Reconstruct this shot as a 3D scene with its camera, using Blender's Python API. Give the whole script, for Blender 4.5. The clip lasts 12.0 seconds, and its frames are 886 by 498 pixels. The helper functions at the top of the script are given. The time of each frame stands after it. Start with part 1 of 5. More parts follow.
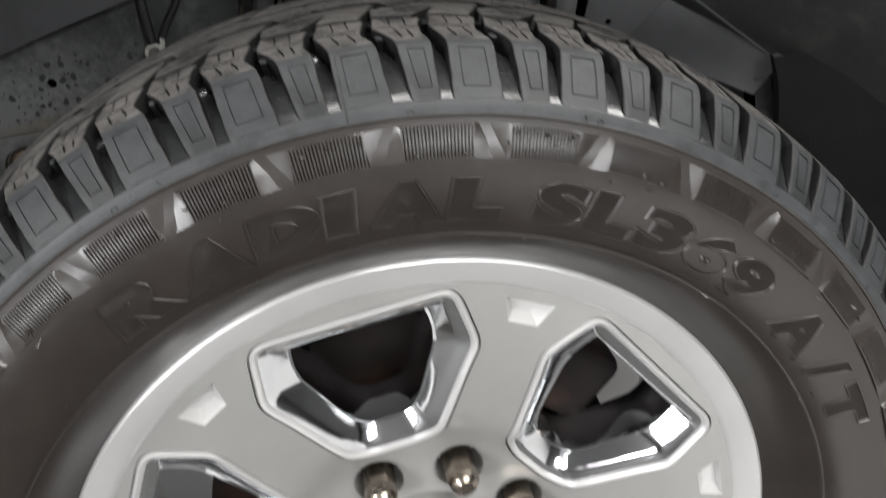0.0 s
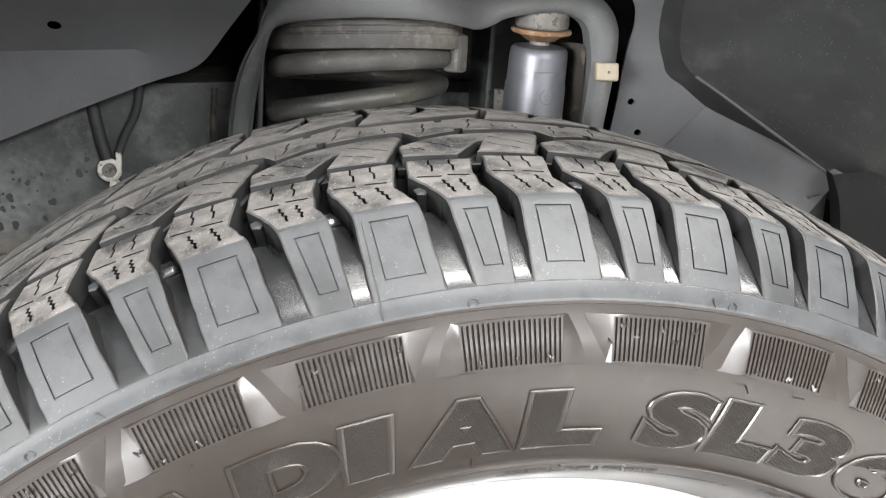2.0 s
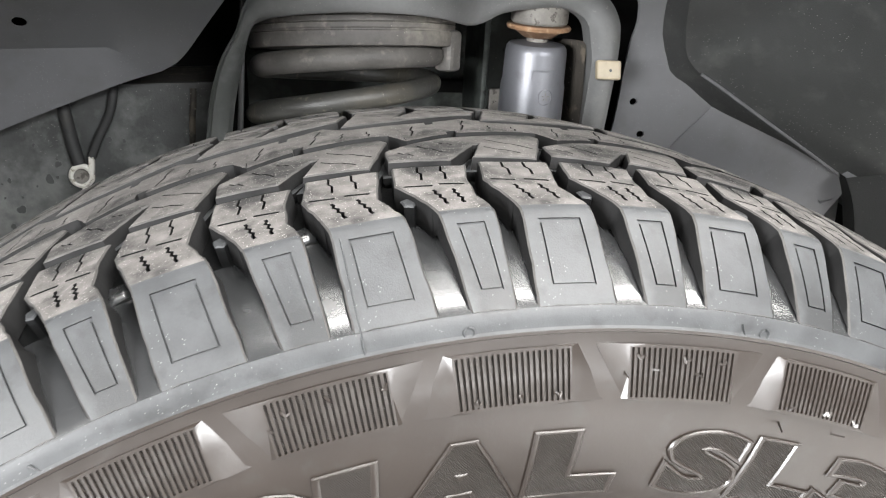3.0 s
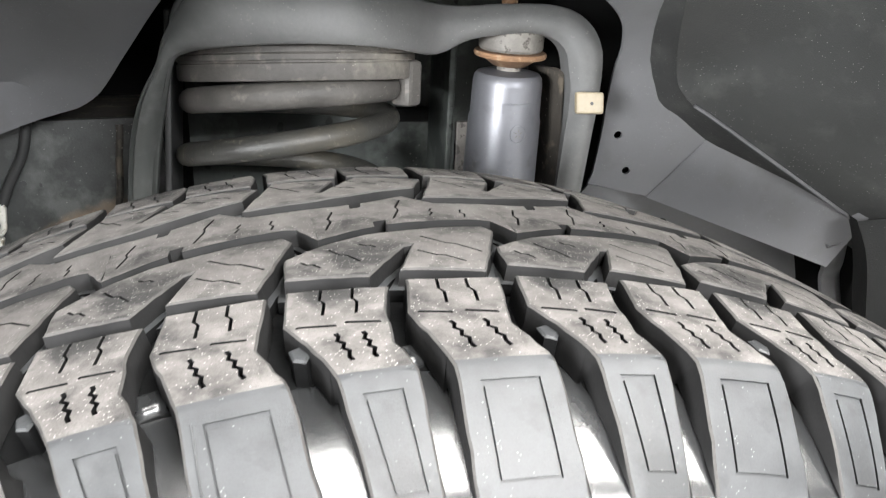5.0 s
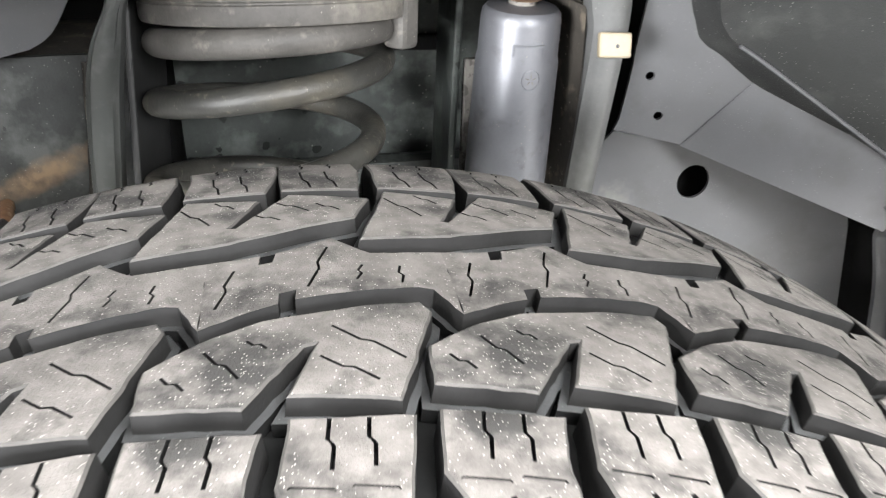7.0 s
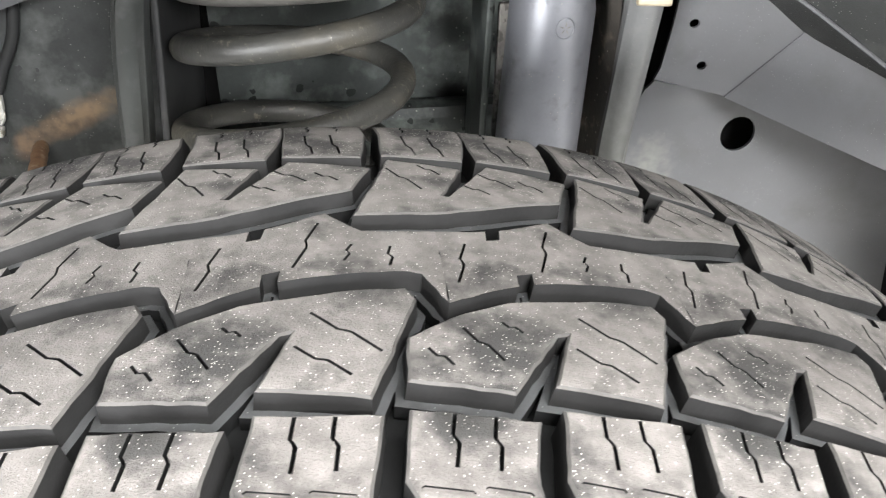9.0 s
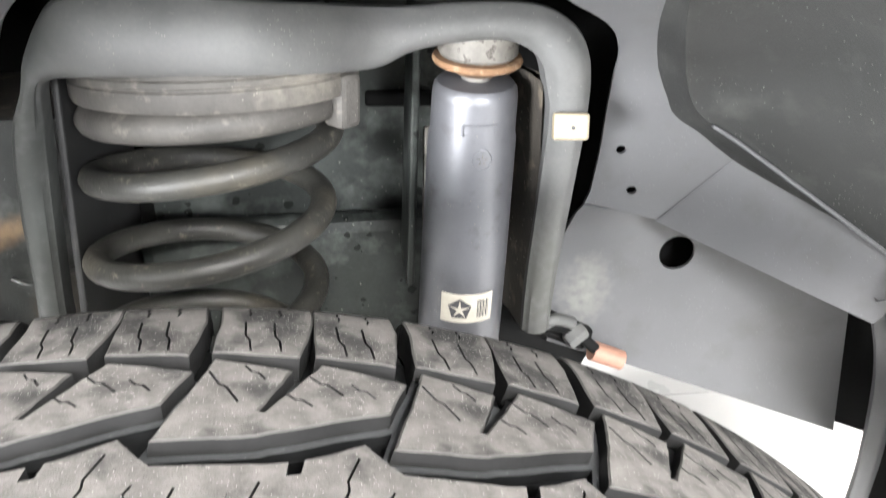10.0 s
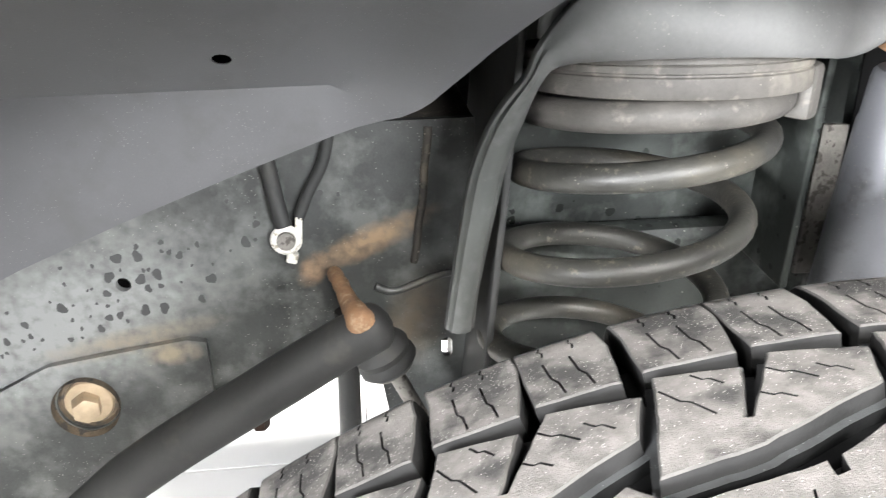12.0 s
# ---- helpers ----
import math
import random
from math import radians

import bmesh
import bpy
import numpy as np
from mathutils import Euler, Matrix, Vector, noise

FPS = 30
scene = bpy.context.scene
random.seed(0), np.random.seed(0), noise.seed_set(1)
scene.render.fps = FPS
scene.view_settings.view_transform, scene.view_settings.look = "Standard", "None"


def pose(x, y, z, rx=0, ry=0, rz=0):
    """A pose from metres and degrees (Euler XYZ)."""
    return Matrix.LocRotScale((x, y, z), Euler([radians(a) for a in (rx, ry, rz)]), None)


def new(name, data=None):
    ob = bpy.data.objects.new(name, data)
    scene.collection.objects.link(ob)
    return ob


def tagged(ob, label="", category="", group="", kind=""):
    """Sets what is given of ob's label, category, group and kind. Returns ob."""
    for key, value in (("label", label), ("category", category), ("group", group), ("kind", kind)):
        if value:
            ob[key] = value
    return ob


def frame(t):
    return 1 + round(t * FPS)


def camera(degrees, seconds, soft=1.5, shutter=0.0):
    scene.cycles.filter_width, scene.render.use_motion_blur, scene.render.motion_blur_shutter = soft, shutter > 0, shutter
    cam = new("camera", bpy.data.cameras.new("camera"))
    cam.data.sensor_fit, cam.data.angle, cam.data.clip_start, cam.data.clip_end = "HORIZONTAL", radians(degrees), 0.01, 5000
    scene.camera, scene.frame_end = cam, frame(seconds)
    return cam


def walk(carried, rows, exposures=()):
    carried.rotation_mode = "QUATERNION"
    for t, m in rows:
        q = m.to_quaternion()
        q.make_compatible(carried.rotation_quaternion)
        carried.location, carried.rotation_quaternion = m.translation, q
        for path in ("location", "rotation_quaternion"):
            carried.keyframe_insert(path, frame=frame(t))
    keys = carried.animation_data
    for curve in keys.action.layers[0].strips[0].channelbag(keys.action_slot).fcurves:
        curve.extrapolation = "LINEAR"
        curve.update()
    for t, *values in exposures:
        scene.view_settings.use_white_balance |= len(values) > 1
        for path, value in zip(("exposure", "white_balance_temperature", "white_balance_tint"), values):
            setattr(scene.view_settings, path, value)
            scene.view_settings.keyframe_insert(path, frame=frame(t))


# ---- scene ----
from mathutils.geometry import delaunay_2d_cdt

# ---------------------------------------------------------------- camera
cam = camera(54.76, 12.0, soft=1.15, shutter=0.4)
ROWS = [
    (0, -0.0788, -0.5980, 0.9308, 65.53, 0.03, -9.56),
    (0.2, -0.0939, -0.5745, 0.9347, 67.80, -0.36, -10.08),
    (0.5, -0.0955, -0.5354, 0.9307, 69.44, -0.39, -10.05),
    (1, -0.0963, -0.4922, 0.9337, 70.31, -0.37, -10.84),
    (1.5, -0.0986, -0.4537, 0.9305, 70.34, -0.47, -11.49),
    (2, -0.0954, -0.4298, 0.9292, 70.97, -0.46, -12.06),
    (2.5, -0.0889, -0.4085, 0.9269, 71.25, -0.40, -12.31),
    (3, -0.0851, -0.3870, 0.9213, 71.06, -0.36, -12.52),
    (3.2, -0.0819, -0.3707, 0.9201, 71.21, -0.55, -13.09),
    (5, -0.0423, -0.2949, 0.9338, 71.11, -0.15, -13.40),
    (5.5, -0.0285, -0.2804, 0.9509, 71.20, 0.06, -13.64),
    (6, -0.0047, -0.2593, 0.9466, 70.96, -0.17, -13.43),
    (6.5, -0.0008, -0.2630, 0.9701, 67.36, -0.56, -12.55),
    (7, 0.0099, -0.2165, 0.9618, 63.18, 0.15, -10.06),
    (7.2, 0.0119, -0.2019, 0.9546, 63.11, -0.34, -9.53),
    (9, 0.0295, -0.2040, 0.9698, 58.63, 0.61, -6.29),
    (9.5, 0.0744, -0.1943, 0.9987, 57.50, 0.34, -5.97),
    (10, 0.0907, -0.1715, 1.0018, 62.63, 0.59, -5.92),
    (10.5, 0.0699, -0.1657, 0.9927, 65.36, 1.02, -7.18),
    (11, -0.0449, -0.1503, 1.0009, 65.17, 0.29, -9.45),
    (11.5, -0.1533, -0.1392, 0.9883, 64.74, 0.67, -8.62),
    (12, -0.1839, -0.1417, 0.9750, 65.27, 0.94, -6.14),
]
EXPOSURES = [(0.0, -1.25), (0.2, -0.9), (0.4, -0.55), (0.8, -0.15), (1.5, 0.2), (3.0, 0.43), (5.0, 0.75),
             (5.5, 0.8), (6.0, 1.1), (7.0, 1.1), (9.0, 1.05), (9.6, 1.1), (10.0, 1.45), (10.2, 1.45), (10.6, 1.35), (11.0, 1.3), (11.4, 1.6), (12.0, 1.8)]
walk(cam, [(t, pose(x, y, z, rx, ry, rz)) for t, x, y, z, rx, ry, rz in ROWS], EXPOSURES)

# ---------------------------------------------------------------- light
world = bpy.data.worlds.new("world")
scene.world = world
world.use_nodes = True
world.node_tree.nodes["Background"].inputs[0].default_value = (0.9, 0.95, 1.0, 1)
world.node_tree.nodes["Background"].inputs[1].default_value = 0.02


def ceiling_lamp(x, y, z, sx, sy, watts):
    la = bpy.data.lights.new("panel_and_fill_light", "AREA")
    la.shape, la.size, la.size_y, la.energy, la.color = "RECTANGLE", sx, sy, watts, (1.0, 0.98, 0.95)
    ob = new("panel_and_fill_light", la)
    ob.matrix_world = pose(x, y, z)
    return ob


# Watts of the two fill lights in the added wall openings.
FILL_OPENING_W = (2100, 520)


# ---------------------------------------------------------------- materials
def material(name, base, rough=0.5, metal=0.0, spread=0.25, scale=20, grain=300, bump=0.15, bump_mm=1.0,
             spot=None, spot_scale=60, spot_at=0.58, spot_soft=0.06, island=0.0, spec=0.5, tint=None, tint_at=0.5, coat=0.0,
             drops=None, drop_scale=60, drop_at=0.6,
             glint=None, glint_scale=900, glint_at=0.72, rough_var=0.1):
    """Two scales of colour variation, roughness variation, fine relief, and patches of a second colour."""
    m = bpy.data.materials.new(name)
    m.use_nodes = True
    nt = m.node_tree
    N, L = nt.nodes, nt.links
    b = N["Principled BSDF"]
    tc = N.new("ShaderNodeTexCoord")

    def noise_node(s, detail=4.0, rg=0.6):
        n = N.new("ShaderNodeTexNoise")
        n.inputs["Scale"].default_value, n.inputs["Detail"].default_value, n.inputs["Roughness"].default_value = s, detail, rg
        L.new(tc.outputs["Object"], n.inputs["Vector"])
        return n

    def ramp(src, a, z):
        r = N.new("ShaderNodeMapRange")
        r.inputs[1].default_value, r.inputs[2].default_value = a, z
        L.new(src, r.inputs[0])
        return r.outputs[0]

    def mix(fac, a, c):
        x = N.new("ShaderNodeMix")
        x.data_type = "RGBA"
        if isinstance(fac, float):
            x.inputs[0].default_value = fac
        else:
            L.new(fac, x.inputs[0])
        for k, v in ((6, a), (7, c)):
            if isinstance(v, tuple):
                x.inputs[k].default_value = (*v, 1)
            else:
                L.new(v, x.inputs[k])
        return x.outputs[2]

    big, fine = noise_node(scale), noise_node(grain, 3)
    dark = tuple(c * (1 - spread) for c in base)
    light = tuple(min(1, c * (1 + spread)) for c in base)
    col = mix(ramp(big.outputs[0], 0.3, 0.7), dark, light)
    col = mix(ramp(fine.outputs[0], 0.25, 0.75), mix(0.75, tuple(c * (1 - spread) for c in base), col), mix(0.75, light, col))
    if tint:
        t = noise_node(scale * 0.45, 6)
        col = mix(ramp(t.outputs[0], tint_at, tint_at + 0.16), col, tint)
    if spot:
        s = noise_node(spot_scale, 5)
        col = mix(ramp(s.outputs[0], spot_at, spot_at + spot_soft), col, spot)
    if drops:
        g = N.new("ShaderNodeTexVoronoi")
        g.inputs["Scale"].default_value = drop_scale
        wob = N.new("ShaderNodeMix")
        wob.data_type = "VECTOR"
        wob.inputs[0].default_value = 0.007
        wn = noise_node(drop_scale * 1.2, 2)
        L.new(tc.outputs["Object"], wob.inputs[4]), L.new(wn.outputs[1], wob.inputs[5]), L.new(wob.outputs[1], g.inputs["Vector"])
        sep = N.new("ShaderNodeSeparateColor")
        L.new(g.outputs["Color"], sep.inputs[0])
        mul = N.new("ShaderNodeMath")
        mul.operation = "MULTIPLY"
        size = N.new("ShaderNodeMath")
        size.operation = "MULTIPLY_ADD"
        size.inputs[1].default_value, size.inputs[2].default_value = 0.36, 0.04
        L.new(sep.outputs[1], size.inputs[0])
        sub = N.new("ShaderNodeMath")
        sub.operation = "SUBTRACT"
        L.new(size.outputs[0], sub.inputs[0]), L.new(g.outputs["Distance"], sub.inputs[1])
        near = ramp(sub.outputs[0], 0.0, 0.05)
        L.new(near, mul.inputs[0]), L.new(ramp(sep.outputs[0], drop_at, drop_at + 0.02), mul.inputs[1])
        col = mix(mul.outputs[0], col, drops)
    # Sparse pale specks put into the colour: dust, scuffs, sparkle on the tread.
    if glint:
        g = N.new("ShaderNodeTexVoronoi")
        g.inputs["Scale"].default_value = glint_scale
        L.new(tc.outputs["Object"], g.inputs["Vector"])
        sep = N.new("ShaderNodeSeparateColor")
        L.new(g.outputs["Color"], sep.inputs[0])
        near = ramp(g.outputs["Distance"], 0.34, 0.22)
        flock = noise_node(glint_scale * 0.025, 3)
        sway = N.new("ShaderNodeMath")
        sway.operation, sway.inputs[1].default_value = "MULTIPLY_ADD", 0.5
        L.new(flock.outputs[0], sway.inputs[0]), L.new(sep.outputs[0], sway.inputs[2])
        rare = ramp(sway.outputs[0], glint_at + 0.25, glint_at + 0.27)
        mul = N.new("ShaderNodeMath")
        mul.operation = "MULTIPLY"
        L.new(near, mul.inputs[0]), L.new(rare, mul.inputs[1])
        col = mix(mul.outputs[0], col, glint)
    if island:
        oi = N.new("ShaderNodeObjectInfo")
        hs = N.new("ShaderNodeHueSaturation")
        L.new(ramp(oi.outputs["Random"], 0.0, 1.0), hs.inputs["Value"])
        mr = N.new("ShaderNodeMapRange")
        mr.inputs[3].default_value, mr.inputs[4].default_value = 1 - island, 1 + island
        L.new(oi.outputs["Random"], mr.inputs[0]), L.new(mr.outputs[0], hs.inputs["Value"]), L.new(col, hs.inputs["Color"])
        col = hs.outputs[0]
    L.new(col, b.inputs["Base Color"])
    rn = N.new("ShaderNodeMapRange")
    rn.inputs[3].default_value, rn.inputs[4].default_value = max(0.02, rough - rough_var), min(1, rough + rough_var)
    L.new(big.outputs[0], rn.inputs[0]), L.new(rn.outputs[0], b.inputs["Roughness"])
    b.inputs["Metallic"].default_value = metal
    b.inputs["Specular IOR Level"].default_value = spec
    b.inputs["Coat Weight"].default_value = coat
    if bump:
        bp = N.new("ShaderNodeBump")
        bp.inputs["Strength"].default_value, bp.inputs["Distance"].default_value = bump, bump_mm / 1000
        L.new(fine.outputs[0], bp.inputs["Height"]), L.new(bp.outputs[0], b.inputs["Normal"])
    return m


def hatched(name, base, rough, per_metre, strength):
    """Rubber with fine moulded hatching."""
    m = material(name, base, rough, spread=0.15, scale=30, bump=0)
    nt = m.node_tree
    N, L = nt.nodes, nt.links
    tc = N.new("ShaderNodeTexCoord")
    w = N.new("ShaderNodeTexWave")
    w.bands_direction = "DIAGONAL"
    w.inputs["Scale"].default_value = per_metre
    bp = N.new("ShaderNodeBump")
    bp.inputs["Strength"].default_value, bp.inputs["Distance"].default_value = strength, 0.0006
    L.new(tc.outputs["Object"], w.inputs["Vector"]), L.new(w.outputs["Fac"], bp.inputs["Height"])
    L.new(bp.outputs[0], N["Principled BSDF"].inputs["Normal"])
    return m


def plain(name, base, rough=0.5, metal=0.0):
    m = bpy.data.materials.new(name)
    m.use_nodes = True
    b = m.node_tree.nodes["Principled BSDF"]
    b.inputs["Base Color"].default_value, b.inputs["Roughness"].default_value, b.inputs["Metallic"].default_value = (*base, 1), rough, metal
    if max(base) < 0.01:
        b.inputs["Specular IOR Level"].default_value = 0.08
    return m


M_TREAD = material("worn_tread_rubber", (0.088, 0.0832, 0.0795), 0.85, spread=0.42, scale=110, grain=1500, bump=0.9, bump_mm=0.45,
                   spot=(0.027, 0.0264, 0.0258), spot_scale=42, spot_at=0.495, spot_soft=0.13, island=0.12, spec=0.15,
                   glint=(0.34, 0.33, 0.315), glint_scale=1700, glint_at=0.90)
# Undusted rubber of block walls and grooves, darkened further for shade in the recesses.
M_EDGE_SHADE = material("wall_shade_rubber", (0.0105, 0.0105, 0.0106), 0.55, spread=0.3, scale=60, grain=700, bump=0.3, bump_mm=0.3, spec=0.12)
M_WORN = material("worn_edge_rubber", (0.043, 0.0415, 0.040), 0.7, spread=0.4, scale=90, grain=900, bump=0.3, bump_mm=0.3, spec=0.12)
M_GROOVE_SHADE = material("groove_shade_rubber", (0.006, 0.0062, 0.0064), 0.5, spread=0.2, scale=80, grain=600, bump=0.2, bump_mm=0.4, spec=0.06)
M_SHOULDER = material("shoulder_rubber", (0.033, 0.0345, 0.036), 0.44, spread=0.25, scale=70, grain=1600, bump=0.25, bump_mm=0.3, spec=0.25, rough_var=0.16,
                      glint=(0.13, 0.13, 0.128), glint_scale=1500, glint_at=0.965, spot=(0.020, 0.0208, 0.0215), spot_scale=45, spot_at=0.54, spot_soft=0.12)
M_SCOOP = material("smooth_moulded_rubber", (0.016, 0.0166, 0.0172), 0.24, spread=0.15, scale=60, grain=500, bump=0.12, bump_mm=0.3, spec=0.9)
M_SIDE = material("sidewall_rubber", (0.0135, 0.0101, 0.0081), 0.33, spread=0.2, scale=30, grain=600, bump=0.12, bump_mm=0.3, spec=0.7,
                  spot=(0.017, 0.0145, 0.0125), spot_scale=120, spot_at=0.58, spot_soft=0.1, rough_var=0.08)
M_LETTER = hatched("hatched_letter_rubber", (0.021, 0.0178, 0.0154), 0.38, 620, 1.0)
M_LETTER.node_tree.nodes["Principled BSDF"].inputs["Specular IOR Level"].default_value = 0.55
M_SILVER = material("silver_wheel_paint", (0.29, 0.288, 0.28), 0.42, metal=0.45, spread=0.05, scale=12, grain=900, bump=0.03, coat=0.3)
M_LIP = material("bright_rim_paint", (0.54, 0.535, 0.53), 0.34, metal=0.5, spread=0.05, scale=12, grain=900, bump=0.03, coat=0.3)
M_CHROME = material("chrome", (0.74, 0.75, 0.77), 0.10, metal=1.0, spread=0.03, scale=20, grain=200, bump=0, rough_var=0.03)
M_NUT = material("steel_lug_nut", (0.30, 0.26, 0.22), 0.25, metal=1.0, spread=0.15, scale=60, bump=0.05)
M_DARK = material("dark_cast_iron", (0.007, 0.0052, 0.0046), 0.65, spec=0.15, metal=0.1, spread=0.4, scale=40, bump=0.3, tint=(0.024, 0.012, 0.008))
M_LINER = material("grey_plastic_liner", (0.080, 0.0805, 0.084), 0.5, spread=0.12, scale=9, grain=700, bump=0.15, bump_mm=0.4,
                   spot=(0.066, 0.066, 0.066), spot_scale=22, spot_at=0.54, spot_soft=0.25, spec=0.25, glint=(0.16, 0.16, 0.157), glint_scale=1100, glint_at=0.972)
M_SHELL = material("dark_textured_plastic", (0.020, 0.0205, 0.020), 0.6, spec=0.25, spread=0.25, scale=14, grain=800, bump=0.4, bump_mm=0.6,
                   spot=(0.034, 0.035, 0.033), spot_scale=30, spot_at=0.54, spot_soft=0.2, glint=(0.10, 0.10, 0.095), glint_scale=700, glint_at=0.965)
# Shell plastic again, darkened for the shade on its lower flank.
M_SHELL_SHADE = material("shaded_shell_plastic", (0.0075, 0.0078, 0.0076), 0.7, spec=0.15, spread=0.35, scale=16, grain=700, bump=0.4, bump_mm=0.6, glint=(0.05, 0.05, 0.046), glint_scale=700, glint_at=0.955)
M_RAIL = material("painted_chassis_steel", (0.022, 0.024, 0.023), 0.45, spread=0.55, scale=24, grain=480, bump=0.4, bump_mm=0.6,
                  spot=(0.066, 0.070, 0.066), spot_scale=28, spot_at=0.47, spot_soft=0.16,
                  glint=(0.24, 0.235, 0.22), glint_scale=900, glint_at=0.97)


def stain_or_shade(m, at, angle, half, colour, grow=0.0):
    """Rust, dust or shade on a material: an uneven lengthwise patch at a place."""
    nt = m.node_tree
    N, L = nt.nodes, nt.links
    b = N["Principled BSDF"]
    src = b.inputs["Base Color"].links[0].from_socket
    tc, mp, gr, nz, ad, rg, mx = (N.new("ShaderNode" + k) for k in ("TexCoord", "Mapping", "TexGradient", "TexNoise", "Math", "MapRange", "Mix"))
    mp.vector_type = "TEXTURE"
    mp.inputs["Location"].default_value, mp.inputs["Rotation"].default_value, mp.inputs["Scale"].default_value = at, (0, radians(-angle), 0), half
    gr.gradient_type = "SPHERICAL"
    nz.inputs["Scale"].default_value, nz.inputs["Detail"].default_value = 130, 5
    ad.operation, ad.inputs[2].default_value = "MULTIPLY_ADD", 0.0
    L.new(tc.outputs["Object"], mp.inputs["Vector"]), L.new(mp.outputs[0], gr.inputs[0]), L.new(tc.outputs["Object"], nz.inputs["Vector"])
    L.new(gr.outputs["Fac"], ad.inputs[0]), L.new(nz.outputs[0], ad.inputs[1])
    rg.inputs[1].default_value, rg.inputs[2].default_value, rg.inputs[4].default_value = 0.08 + grow, 0.46 + grow, 0.85
    L.new(ad.outputs[0], rg.inputs[0])
    mx.data_type = "RGBA"
    mx.inputs[7].default_value = (*colour, 1)
    L.new(rg.outputs[0], mx.inputs[0]), L.new(src, mx.inputs[6]), L.new(mx.outputs[2], b.inputs["Base Color"])


stain_or_shade(M_RAIL, (-0.415, 0.422, 0.665), 22, (0.20, 0.12, 0.085), (0.175, 0.18, 0.175), -0.05)
stain_or_shade(M_RAIL, (-0.182, 0.422, 0.722), 24, (0.072, 0.05, 0.016), (0.22, 0.148, 0.086))
stain_or_shade(M_RAIL, (-0.222, 0.422, 0.703), 50, (0.022, 0.05, 0.014), (0.20, 0.132, 0.08))
stain_or_shade(M_RAIL, (-0.150, 0.422, 0.655), 70, (0.06, 0.05, 0.03), (0.060, 0.046, 0.031))
stain_or_shade(M_RAIL, (-0.36, 0.415, 0.655), 10, (0.10, 0.05, 0.012), (0.16, 0.135, 0.10))
stain_or_shade(M_RAIL, (-0.33, 0.415, 0.645), 0, (0.03, 0.05, 0.014), (0.19, 0.155, 0.11))
M_DROP = material("dried_drop", (0.026, 0.027, 0.027), 0.5, spread=0.3, scale=90, grain=400, bump=0.2, bump_mm=0.4)
M_GRIME = material("rusty_grime", (0.030, 0.026, 0.021), 0.7, spread=0.5, scale=40, grain=260, bump=0.5, bump_mm=0.8,
                   spot=(0.085, 0.072, 0.054), spot_scale=55, spot_at=0.55, spot_soft=0.1, glint=(0.24, 0.225, 0.19), glint_scale=420, glint_at=0.955)
M_INNER = material("grimy_dark_steel", (0.026, 0.0295, 0.0275), 0.55, spec=0.25, spread=0.5, scale=14, grain=300, bump=0.35, bump_mm=0.5,
                   spot=(0.085, 0.094, 0.087), spot_scale=24, spot_at=0.50, spot_soft=0.2, drops=(0.006, 0.007, 0.006), drop_scale=90, drop_at=0.55,
                   glint=(0.13, 0.13, 0.12), glint_scale=340, glint_at=0.982)
M_HOOP = material("black_pressed_steel", (0.084, 0.084, 0.083), 0.58, spread=0.3, scale=16, grain=420, bump=0.2, bump_mm=0.4,
                  tint=(0.055, 0.056, 0.056), tint_at=0.5, spot=(0.118, 0.116, 0.110), spot_scale=230, spot_at=0.65, spot_soft=0.10, glint=(0.17, 0.166, 0.155), glint_scale=760, glint_at=0.972)
# Grime on the left leg, its darkness also painting the shade there.
stain_or_shade(M_HOOP, (-0.135, 0.32, 0.79), 0, (0.110, 0.5, 0.22), (0.026, 0.029, 0.026), -0.11)
stain_or_shade(M_HOOP, (0.205, 0.34, 0.70), 0, (0.06, 0.5, 0.09), (0.045, 0.046, 0.041), -0.02)
stain_or_shade(M_LINER, (0.262, 0.39, 0.655), 0, (0.035, 0.3, 0.06), (0.15, 0.15, 0.14), 0.06)
M_SPRING = material("dusty_spring_steel", (0.026, 0.0256, 0.0225), 0.5, spread=0.5, scale=30, grain=330, bump=0.5, bump_mm=0.7,
                    tint=(0.048, 0.043, 0.033), tint_at=0.52, spot=(0.10, 0.092, 0.072), spot_scale=130, spot_at=0.60, spot_soft=0.1,
                    glint=(0.15, 0.142, 0.122), glint_scale=650, glint_at=0.97)
M_SEAT = material("dusty_rubber_isolator", (0.058, 0.054, 0.049), 0.65, spread=0.45, scale=28, grain=330, bump=0.5, bump_mm=0.8,
                  spot=(0.115, 0.106, 0.092), spot_scale=70, spot_at=0.56, spot_soft=0.12, glint=(0.20, 0.19, 0.165), glint_scale=650, glint_at=0.97)
stain_or_shade(M_SEAT, (0.062, 0.0, 0.012), 0, (0.05, 0.4, 0.035), (0.19, 0.175, 0.15), 0.04)
M_SHOCK = material("shock_tube_paint", (0.118, 0.120, 0.130), 0.43, metal=0.55, spread=0.15, scale=18, grain=500, bump=0.1, bump_mm=0.3,
                   spot=(0.07, 0.07, 0.07), spot_scale=45, spot_at=0.56, spot_soft=0.2, glint=(0.20, 0.19, 0.17), glint_scale=800, glint_at=0.975)
M_RUST = material("rusty_steel", (0.16, 0.088, 0.045), 0.8, spread=0.4, scale=70, grain=500, bump=0.5, bump_mm=0.8,
                  spot=(0.235, 0.16, 0.10), spot_scale=150, spot_at=0.55, spot_soft=0.1)
M_BAR = material("black_bar_paint", (0.021, 0.0212, 0.021), 0.6, spec=0.25, spread=0.3, scale=20, grain=400, bump=0.15, bump_mm=0.3,
                 spot=(0.036, 0.035, 0.032), spot_scale=30, spot_at=0.56, spot_soft=0.15)
